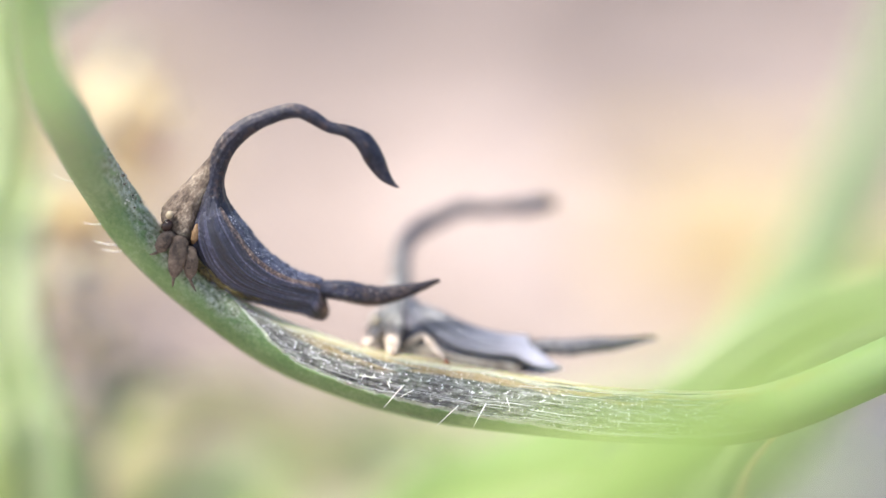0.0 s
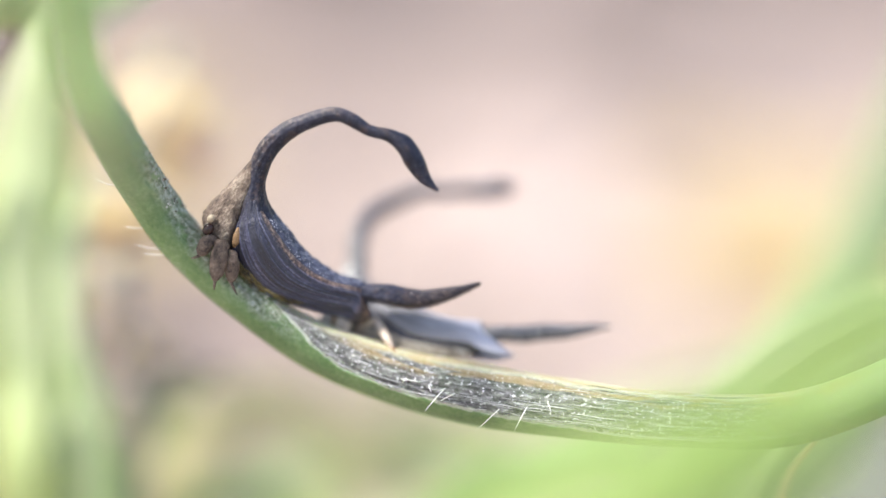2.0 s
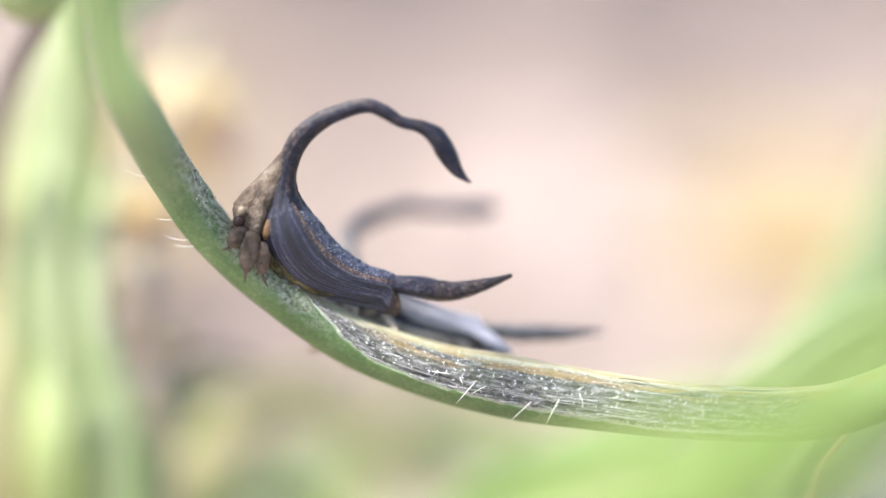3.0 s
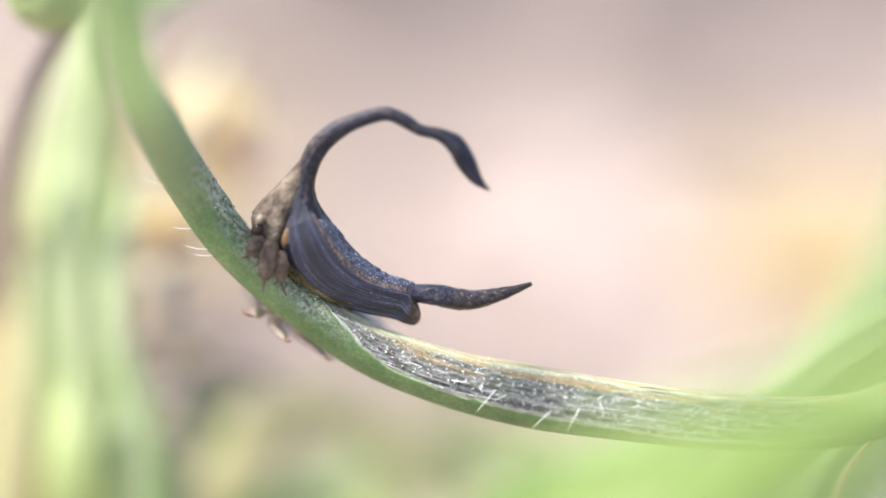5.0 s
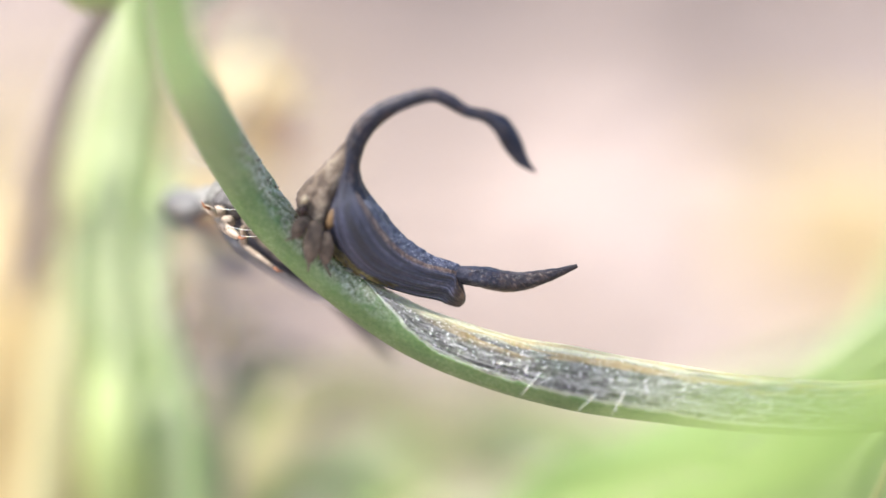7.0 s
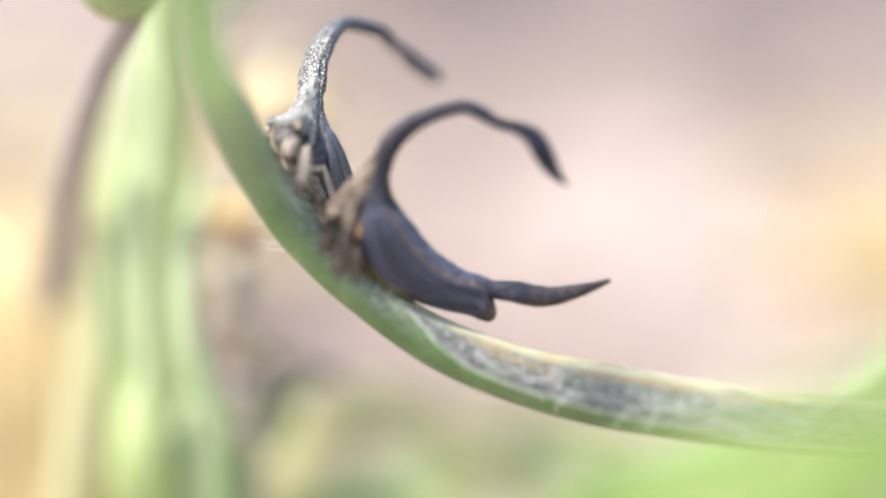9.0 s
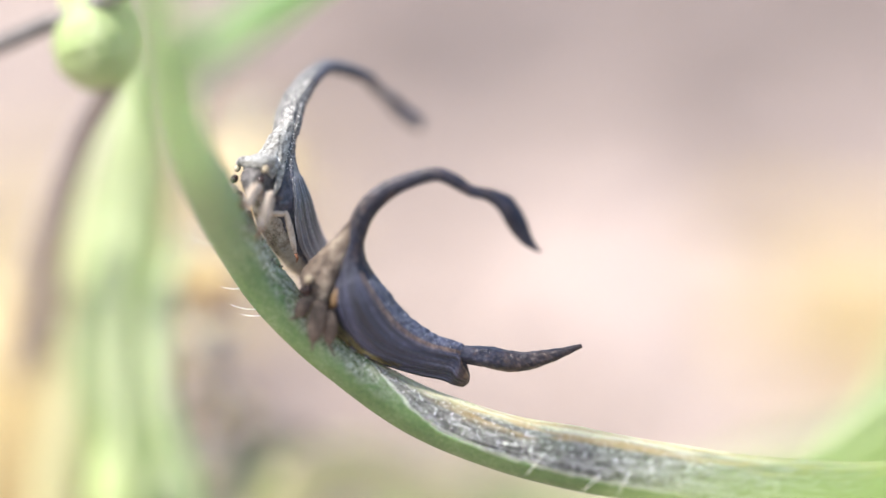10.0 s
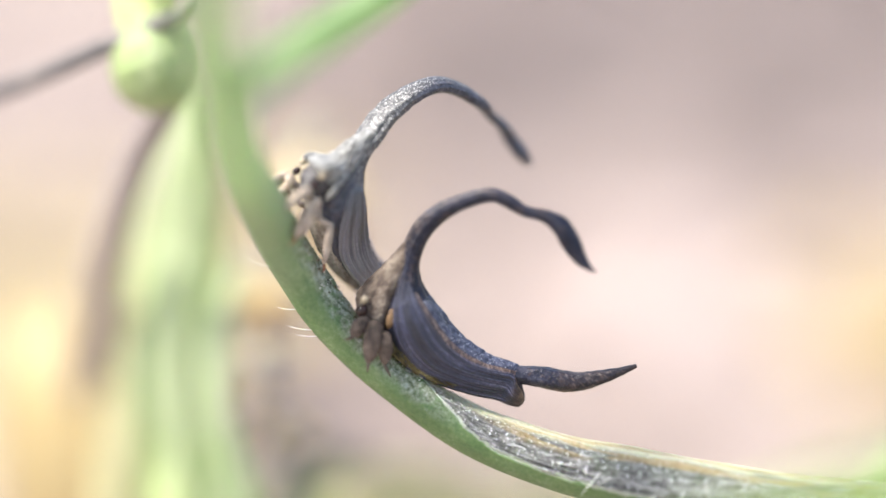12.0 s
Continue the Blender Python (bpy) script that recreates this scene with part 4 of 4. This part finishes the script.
        # legs: hip, knee, ankle, foot
        stand = (((-1.80, 0.28, 0.35), (-2.02, 0.52, 0.46), (-2.16, 0.62, -0.30), (-2.46, 0.60, -0.34), 0.17),
                 ((-1.50, 0.32, 0.35), (-1.62, 0.62, 0.52), (-1.34, 0.74, -0.46), (-1.24, 0.66, -0.68), 0.20),
                 ((-1.20, 0.34, 0.30), (-0.80, 0.64, 0.50), (-0.05, 0.68, -0.22), (0.16, 0.62, -0.38), 0.105)) if pale else (
                ((-1.70, 0.30, 0.20), (-1.88, 0.58, 0.36), (-1.80, 0.66, -0.16), (-1.92, 0.60, -0.36), 0.19),
                ((-1.45, 0.34, 0.24), (-1.56, 0.68, 0.44), (-1.12, 0.82, -0.40), (-0.98, 0.72, -0.64), 0.225),
                ((-1.15, 0.36, 0.20), (-1.20, 0.64, 0.40), (-0.76, 0.68, -0.22), (-0.44, 0.62, -0.40), 0.19))
        for hip, knee, ankle, foot, thick in stand:
            P = [Vector((x, side * y, z)) * MM for x, y, z in (hip, knee, ankle, foot)]
            hold = Matrix.Translation(-P[0])
            bm = bmesh.new()
            tube(bm, [P[0].lerp(P[1], f) for f in (0, 0.2, 0.5, 0.8, 1)], [thick * f * MM for f in (0.5, 0.8, 1.0, 0.9, 0.5)], 12, 0.7, Vector((1, 0, 0.3)), 0.10)
            bmesh.ops.transform(bm, matrix=hold, verts=bm.verts)
            leg = part("leg", bm, leg_mat, hopper, "flattened speckled leg")
            leg.location = P[0]
            bm = bmesh.new()
            tube(bm, [P[1].lerp(P[2], f) for f in (-0.08, 0.08, 0.3, 0.55, 0.8, 0.93, 1)], [thick * f * MM for f in (0.3, 0.75, 1.0, 1.0, 0.8, 0.5, 0.28)], 14, 0.6, Vector((1, 0, 0.3)), 0.12)
            bmesh.ops.transform(bm, matrix=hold, verts=bm.verts)
            part("tibia", bm, leg_mat, leg)
            bm = bmesh.new()
            mid = (P[2] + P[3]) / 2 + Vector((0, side * 0.05, 0)) * MM
            tube(bm, [P[2], mid, P[3]], [0.045 * MM, 0.035 * MM, 0.012 * MM], 8)
            bmesh.ops.transform(bm, matrix=hold, verts=bm.verts)
            part("foot", bm, CLAW if pale else LEG, leg)
    return hopper


def seat(s, roll, yaw=0.0, lift=0.0, pitch=0.0):
    """Pose on the stem: place along it, degrees round it away from the top, turn on the spot, mm off the bark, nose up."""
    c, t, up, away, r = stem_frame(s)
    n = up * math.cos(radians(roll)) + away * math.sin(radians(roll))
    m = Matrix((t, n.cross(t), n)).transposed().to_4x4()
    return Matrix.Translation(c + n * (r + lift * MM)) @ m @ pose(0, 0, 0, 0, pitch, yaw)


RESTING = build_hopper("dark treehopper with a curled horn resting on the peeled stem", False, HORN, TAIL, lambda f: -0.75 * max(0.0, (f - 0.5) / 0.5) ** 1.2)
RESTING.matrix_world = seat(6.10, -12.8, 6.3, 0.01, 0.1)
WALKER = build_hopper("weathered treehopper with a pale face climbing round the stem", True, HORN_LONG, TAIL_LONG, lambda f: float(curve_at(SWAY, max(0.0, 21 * f - 9))[0]))

# ---- surroundings, out of focus ----
def build_blade(name, label, category, pts, widths, material, group="", flat=0.12, side=(1, 0, 0.2)):
    """A leaf blade along points in the world, rooted at the first; widths in mm at those points."""
    root = Vector(pts[0])
    widths = [w for p, w in zip(pts, widths) if p is not None]
    ob_pts = sample([tuple(Vector(p) - root) for p in pts if p is not None], 48)
    w = [float(x[0]) * MM for x in sample([(x,) for x in widths], 48)]
    bm = bmesh.new()
    tube(bm, [Vector(p) for p in ob_pts], [max(x, 0.00005) for x in w], 14, flat, Vector(side), 0.06)
    ob = part(name, bm, material)
    # a raised midrib along the blade
    bm = bmesh.new()
    tube(bm, [Vector(p) + Vector((0, -0.6 * x * flat, 0)) for p, x in zip(ob_pts, w)], [max(x * 0.16, 0.00003) for x in w], 8)
    part("midrib", bm, material, ob)
    ob.location = root
    return tagged(ob, label, category, group)


def rooted(*rest):
    """Root in the soil below the first point that stands clear of it, then those points; the others stay out (None)."""
    clear = [S(*p) if S(*p).z > GROUND + 0.003 else None for p in rest]
    first = next(p for p in clear if p is not None)
    return [(first.x - 0.0015, first.y + 0.001, GROUND - 0.002)] + clear


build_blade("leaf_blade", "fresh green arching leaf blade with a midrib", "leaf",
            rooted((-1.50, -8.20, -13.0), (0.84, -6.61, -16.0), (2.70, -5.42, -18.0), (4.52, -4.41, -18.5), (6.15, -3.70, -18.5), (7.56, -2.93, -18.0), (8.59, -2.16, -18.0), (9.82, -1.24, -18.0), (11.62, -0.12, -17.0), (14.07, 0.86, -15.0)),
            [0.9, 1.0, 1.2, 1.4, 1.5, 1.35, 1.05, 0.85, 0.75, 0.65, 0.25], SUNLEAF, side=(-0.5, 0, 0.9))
for pts, w, tone in (
        (((-10.10, -12.71, 30.0), (-7.52, -7.62, 29.0), (-4.57, -5.80, 28.0), (-0.49, -6.21, 28.0), (3.63, -8.65, 29.0)), 0.9, LEAF),
        (((-2.86, -12.98, 32.0), (-0.51, -8.84, 31.0), (2.42, -7.39, 30.0), (6.18, -7.49, 30.0), (10.04, -9.26, 31.0)), 0.9, PALELEAF),
        (((-14.22, -12.30, 27.0), (-11.86, -7.77, 26.0), (-9.07, -6.47, 26.0), (-6.07, -7.17, 26.0), (-3.51, -9.47, 27.0)), 0.8, YELLOWLEAF),
        (((4.09, -12.71, 30.0), (6.52, -8.86, 29.0), (9.52, -7.23, 28.0), (12.99, -6.92, 28.0), (17.26, -8.24, 29.0)), 1.0, LEAF),
        (((11.23, -13.26, 34.0), (13.70, -9.89, 33.0), (16.55, -8.29, 32.0), (19.96, -8.08, 32.0), (24.05, -9.46, 33.0)), 1.0, PALELEAF)):
    build_blade("grass_blade", "arching green grass blade", "grass", rooted(*pts), [w * f for f in (0.7, 0.9, 1, 1.1, 0.9, 0.1)], tone, "arching grass blades", side=(0.1, 0.2, 1))
for pts, w in (
        (((-19, -40, 40), (-18, -28, 38), (-17, -18, 36), (-16.2, -9, 36), (-16.2, -4, 37), (-17, 1, 38)), 2.4),
        (((-22, -40, 50), (-21, -28, 48), (-20, -18, 46), (-19.5, -9, 46), (-20, -4, 47), (-21.5, 1, 48)), 2.6)):
    build_blade("grass_blade", "upright yellowing grass blade", "grass", rooted(*pts), [w * f for f in (0.4, 0.5, 0.6, 0.6, 0.55, 0.4, 0.1)], YELLOWLEAF, "upright grass blades")
for pts, w, tone in (
        (((-7.83, -11.62, 18.0), (-6.27, -6.93, 17.0), (-4.93, -4.96, 16.0), (-2.78, -4.51, 16.0), (-0.25, -5.79, 16.0), (2.29, -7.89, 17.0)), 0.9, YELLOWLEAF),
        (((-4.27, -11.93, 20.0), (-2.90, -8.05, 19.0), (-1.01, -6.21, 18.0), (1.95, -6.04, 18.0), (5.29, -7.07, 18.0), (7.98, -9.24, 19.0)), 0.75, PALELEAF),
        (((-1.92, -11.53, 24.0), (-1.10, -7.67, 23.0), (0.08, -5.75, 22.0), (2.41, -5.17, 22.0), (4.74, -5.77, 22.0), (6.76, -7.91, 23.0)), 0.6, YELLOWLEAF),
        (((0.46, -11.25, 15.0), (2.23, -8.12, 14.0), (3.99, -7.07, 14.0), (6.65, -6.73, 14.0), (9.06, -7.37, 15.0), (11.36, -8.93, 16.0)), 0.6, LEAF),
        (((-7.00, -12.08, 15.0), (-5.47, -8.08, 14.0), (-4.28, -7.03, 14.0), (-2.87, -7.21, 14.0), (-1.65, -8.27, 14.0)), 0.5, LEAF),
        (((-9.00, -11.91, 14.0), (-7.84, -7.44, 13.0), (-6.63, -5.19, 13.0), (-5.77, -3.98, 13.0), (-5.32, -2.98, 14.0)), 0.4, LEAF)):
    build_blade("grass_blade", "soft green grass blade close behind the stem", "grass", rooted(*pts), [w * f for f in (0.6, 0.8, 1.0, 1.1, 1.0, 0.8)][:len(pts)] + [0.1], tone, "arching grass blades", side=(0.1, 0.2, 1))
for pts, w in (
        (((-13.54, -15.22, 16.0), (-13.19, -7.68, 15.0), (-13.20, -3.61, 14.0), (-13.63, -0.67, 14.0), (-14.59, 1.94, 15.0)), 1.05),
        (((-15.70, -15.61, 18.0), (-15.33, -7.88, 17.0), (-15.05, -3.70, 16.0), (-15.31, -0.69, 16.0), (-16.23, 1.45, 17.0)), 1.2),
        (((-11.83, -15.50, 13.0), (-11.59, -8.56, 12.0), (-11.71, -5.03, 12.0), (-12.05, -2.34, 12.0), (-12.68, -0.15, 13.0)), 0.5)):
    build_blade("straw_blade", "dry golden straw blade beside the stalk", "straw", rooted(*pts), [w * f for f in (0.7, 0.9, 1, 1, 0.8, 0.15)], GOLD, "dry straw blades")


def build_curl(x, y, z, size, turn, material, label, name="dry_leaf", category="dry leaf", group="dry leaves on the soil"):
    """A cupped dry leaf with a midrib and a ragged rim."""
    bm = bmesh.new()
    n = 12
    rows = []
    for i in range(n + 1):
        f = i / n
        half = 0.42 * math.sin(math.pi * (0.04 + 0.94 * f)) ** 0.8
        row = []
        for j in range(-4, 5):
            g = j / 4
            rag = 1 + 0.12 * noise.noise((f * 6, j, x * 50))
            row.append(Vector(((f - 0.5), g * half * rag, 0.28 * (g * half) ** 2 * 2 + 0.10 * (f - 0.5) ** 2 * 4 - 0.03 * (1 - abs(g)) + 0.02)) * size)
        rows.append(row)
    ridge = [r[4].copy() for r in rows]
    top = [[bm.verts.new(p) for p in r] for r in rows]
    low = [[bm.verts.new(p - Vector((0, 0, size * 0.012))) for p in r] for r in rows]
    for i in range(n):
        for j in range(8):
            bm.faces.new((top[i][j], top[i + 1][j], top[i + 1][j + 1], top[i][j + 1])).smooth = True
            bm.faces.new((low[i][j], low[i][j + 1], low[i + 1][j + 1], low[i + 1][j])).smooth = True
    ring = [(i, 0) for i in range(n)] + [(n, j) for j in range(8)] + [(i, 8) for i in range(n, 0, -1)] + [(0, j) for j in range(8, 0, -1)]
    for (a, b), (c, d) in zip(ring, ring[1:] + ring[:1]):
        bm.faces.new((top[a][b], top[c][d], low[c][d], low[a][b]))
    ob = part(name, bm, material)
    bm = bmesh.new()
    tube(bm, [top_row + Vector((0, 0, size * 0.008)) for top_row in ridge], [size * f for f in [0.016] * n + [0.006]], 6)
    part("midrib", bm, material, ob)
    ob.matrix_world = pose(x, y, z, random.uniform(-8, 8), random.uniform(-8, 8), turn)
    return tagged(ob, label, category, group)


def scatter(x0, x1, y0, y1, count, size, material, label):
    for _ in range(count):
        build_curl(random.uniform(x0, x1), random.uniform(y0, y1), GROUND + 0.001, size * random.uniform(0.7, 1.3), random.uniform(0, 360), material, label)


for x0, x1, y0, y1, count, size, tone, label in (
        (0.005, 0.040, 0.163, 0.208, 34, 0.0083, LITTER, "curled brown dry leaf on the soil"),
        (-0.027, 0.008, 0.170, 0.233, 34, 0.0092, LITTER, "curled brown dry leaf on the soil"),
        (-0.008, 0.067, 0.205, 0.330, 60, 0.0125, LITTER, "curled brown dry leaf on the soil"),
        (-0.043, -0.023, 0.103, 0.158, 22, 0.0075, STRAW, "yellow dry leaf on the soil"),
        (-0.022, -0.012, 0.130, 0.167, 12, 0.0075, STRAW, "yellow dry leaf on the soil"),
        (-0.020, -0.010, 0.117, 0.133, 6, 0.0067, LITTER, "curled brown dry leaf on the soil"),
        (0.019, 0.030, 0.128, 0.146, 16, 0.0075, GOLD, "golden dry leaf on the soil"),
        (0.003, 0.018, 0.126, 0.147, 9, 0.0080, PALE, "bleached pinkish dry leaf on the soil")):
    scatter(x0, x1, y0, y1, count, size, tone, label)
# a dark withered leaf hangs behind the stem on its own stalk
build_blade("withered_leaf", "dark withered leaf on a thin bent stalk", "leaf", rooted((-8.80, -10.16, 18.0), (-7.59, -6.28, 15.0), (-6.55, -3.73, 13.0), (-5.62, -3.01, 12.0), (-4.69, -3.10, 12.0), (-3.94, -3.60, 12.0)),
            [0.15, 0.14, 0.16, 0.3, 0.38, 0.26, 0.06], WITHERED, flat=0.5)


def build_stone(x, y, size):
    bm = bmesh.new()
    bmesh.ops.create_icosphere(bm, subdivisions=3, radius=size)
    for v in bm.verts:
        v.co *= 1 + 0.25 * noise.noise(v.co * (1.3 / size) + Vector((x * 90, y * 90, 0)))
        v.co.z *= 0.6
    for f in bm.faces:
        f.smooth = True
    ob = part("stone", bm, STONE)
    ob.location = (x, y, GROUND + size * 0.35)
    return tagged(ob, "dark grey rounded stone on the soil", "stone", "stones on the soil")


for x, y, size in ((0.0142, 0.1000, 0.0033), (0.0192, 0.1033, 0.0040), (0.0217, 0.0975, 0.0037), (0.0167, 0.0942, 0.0030), (0.0242, 0.1092, 0.0050), (0.0275, 0.1033, 0.0050), (0.0250, 0.0975, 0.0047), (0.0300, 0.1117, 0.0050)):
    build_stone(x, y, size)

build_blade("tendril", "thin pale yellow-green tendril beside the stem", "stalk", rooted((10.2, -12, 6.0), (10.68, -7.68, 4.0), (11.0, -6.03, 2.5), (11.22, -5.24, 2.0), (11.72, -4.25, 0.4)),
            [0.16, 0.14, 0.12, 0.11, 0.10, 0.06], YELLOWLEAF, flat=0.9)
build_blade("leaf_blade", "short green leaf reaching out behind the stem", "leaf",
            rooted((8, -40, 14), (9.2, -6.6, 8.0), (10.6, -4.5, 8.0), (12.4, -2.9, 8.0), (14.3, -1.9, 8.5), (16.3, -1.5, 9.0), (19.2, -1.6, 10.0)),
            [0.5, 0.6, 0.7, 0.9, 1.0, 1.0, 0.9, 0.3], PALELEAF, side=(-0.3, 0, 0.9))
build_blade("leaf_blade", "broad soft green leaf behind the stem", "leaf",
            rooted((9, -40, 20), (11.2, -7.60, 14.0), (13.9, -3.98, 15.0), (15.35, -1.9, 17.0), (16.43, 0.68, 18.0), (18.08, 3.54, 20.0), (19.83, 6.74, 22.0), (21.79, 11.29, 24.0), (25.52, 20.17, 28.0)),
            [0.8, 1.1, 1.7, 2.2, 2.0, 1.6, 1.3, 1.2, 1.0, 0.2], PALELEAF, side=(-0.7, 0, 0.7))


def build_dried_flower():
    """A withered flower head: a thin stalk with crumpled bracts of several colours."""
    foot = S(-8, -24, 15)
    flower = tagged(new("dried_flower"), "withered flower head with orange, cream and dark crumpled bracts", "flower")
    flower.location = (foot.x, foot.y, GROUND)
    off = -Vector(flower.location)
    pts = [Vector((foot.x, foot.y, GROUND - 0.002)), S(-7.6, -16, 13), S(-6.6, -4, 11), S(-7.54, 1.51, 11), S(-5.91, 5.33, 11.5)]
    bm = bmesh.new()
    tube(bm, [Vector(p) + off for p in sample([tuple(p) for p in pts], 40)], [0.22 * MM] * 40, 8)
    part("stalk", bm, PETIOLE, flower)
    for k, (u, v, w, r, tone) in enumerate((
            (-6.08, 4.98, 13.0, 1.7, GOLD),
            (-5.70, 3.74, 14.0, 1.1, ORANGE),
            (-6.47, 6.16, 15.0, 1.0, CREAM),
            (-7.37, 1.58, 10.0, 1.05, GOLD),
            (-7.05, 1.00, 9.5, 0.6, ORANGE),
            (-8.06, 1.18, 11.0, 0.5, STRAW),
            (-7.31, -0.07, 11.0, 0.6, CREAM),
            (-6.96, -1.05, 10.0, 0.42, WITHERED),
            (-7.74, -1.50, 12.0, 0.6, STRAW),
            (-6.69, -2.50, 11.5, 0.9, GOLD),
            (-8.06, 2.35, 11.0, 0.6, CREAM),
            (-8.17, -3.02, 12.0, 0.6, STRAW),
            (-6.95, -3.89, 12.5, 0.7, CREAM))):
        c = S(u, v, w) + off
        bm = bmesh.new()
        way = Vector((math.cos(k * 2.1), 0.4 * math.sin(k * 1.3), math.sin(k * 2.1)))
        tube(bm, [c + way * (r * MM * f) for f in (-1, -0.6, 0, 0.5, 1)], [r * MM * f for f in (0.15, 0.55, 0.75, 0.55, 0.1)], 12, 0.35, Vector((0.3, 1, 0.4)), 0.3)
        part("bract", bm, tone, flower)
    return flower


build_dried_flower()


def motions():
    walk(WALKER, [
        (0, seat(9.02, 39.2, -3.2, 0.06, 5.6)),
        (0.5, seat(8.76, 40.1, -1.4, 0.08, 5.2)),
        (1.0, seat(8.50, 40.9, -3.7, 0.08, 4.0)),
        (1.5, seat(8.22, 35.4, -5.2, 0.11, 5.0)),
        (2, seat(7.91, 36.9, -7.6, 0.10, 1.1)),
        (2.5, seat(7.75, 38.4, -4.7, 0.12, -0.2)),
        (3.0, seat(7.58, 49.4, -3.8, 0.09, -2.9)),
        (3.2, seat(7.41, 54.3, -3.7, 0.08, -4.1)),
        (4.0, seat(6.97, 71.5, -3.5, 0.04, -4.0)),
        (4.8, seat(6.68, 84.0, -4.5, 0.04, -5.0)),
        (5.3, seat(6.52, 88.0, -6.0, 0.04, -7.0)),
        (5.5, seat(6.20, 101.9, -7.0, 0.04, -10.4)),
        (6, seat(6.06, 105.0, -8.2, 0.04, -10.4)),
        (6.5, seat(5.84, 108.5, -9.9, 0.03, -9.3)),
        (7.0, seat(5.32, 103.5, -9.0, 0.04, -13.0)),
        (7.2, seat(5.12, 101.5, -7.0, 0.05, -15.5)),
        (8.0, seat(4.86, 73.4, 6.0, 0.16, -28.3)),
        (8.8, seat(4.81, 47.3, 20.3, 0.23, -18.8)),
        (9.0, seat(4.80, 46.5, 20.4, 0.23, -15.7)),
        (9.5, seat(4.74, 43.0, 19.6, 0.24, -12.0)),
        (10.5, seat(4.03, 31.8, 8.5, 0.16, -0.5)),
        (11, seat(3.91, 19.1, 6.4, 0.14, 6.3)),
        (12, seat(3.94, 14.5, 7.5, 0.06, 6.2)),
    ])
    # the walker's legs step in turn while it walks, and stretch down while it stands tall
    legs = [o for o in WALKER.children if o.name.startswith("leg")]
    for i, leg in enumerate(legs):
        x, y, z = leg.location
        rows = []
        for n in range(49):
            t = n * 0.25
            pace = 1.0 if 0.5 < t < 3.3 or 4.6 < t < 7.3 or 7.4 < t < 10.6 else 0.15
            tall = max(0.0, min(1.0, (t - 8.0) / 1.5)) * 0.16 * MM
            swing = math.sin(2 * math.pi * (t * 0.9 + i * 0.31))
            rows.append((t, pose(x, y, z - tall + 0.03 * MM * pace * max(0.0, swing), 0, 11 * pace * swing - 75000 * tall, 0)))
        walk(leg, rows)


motions()
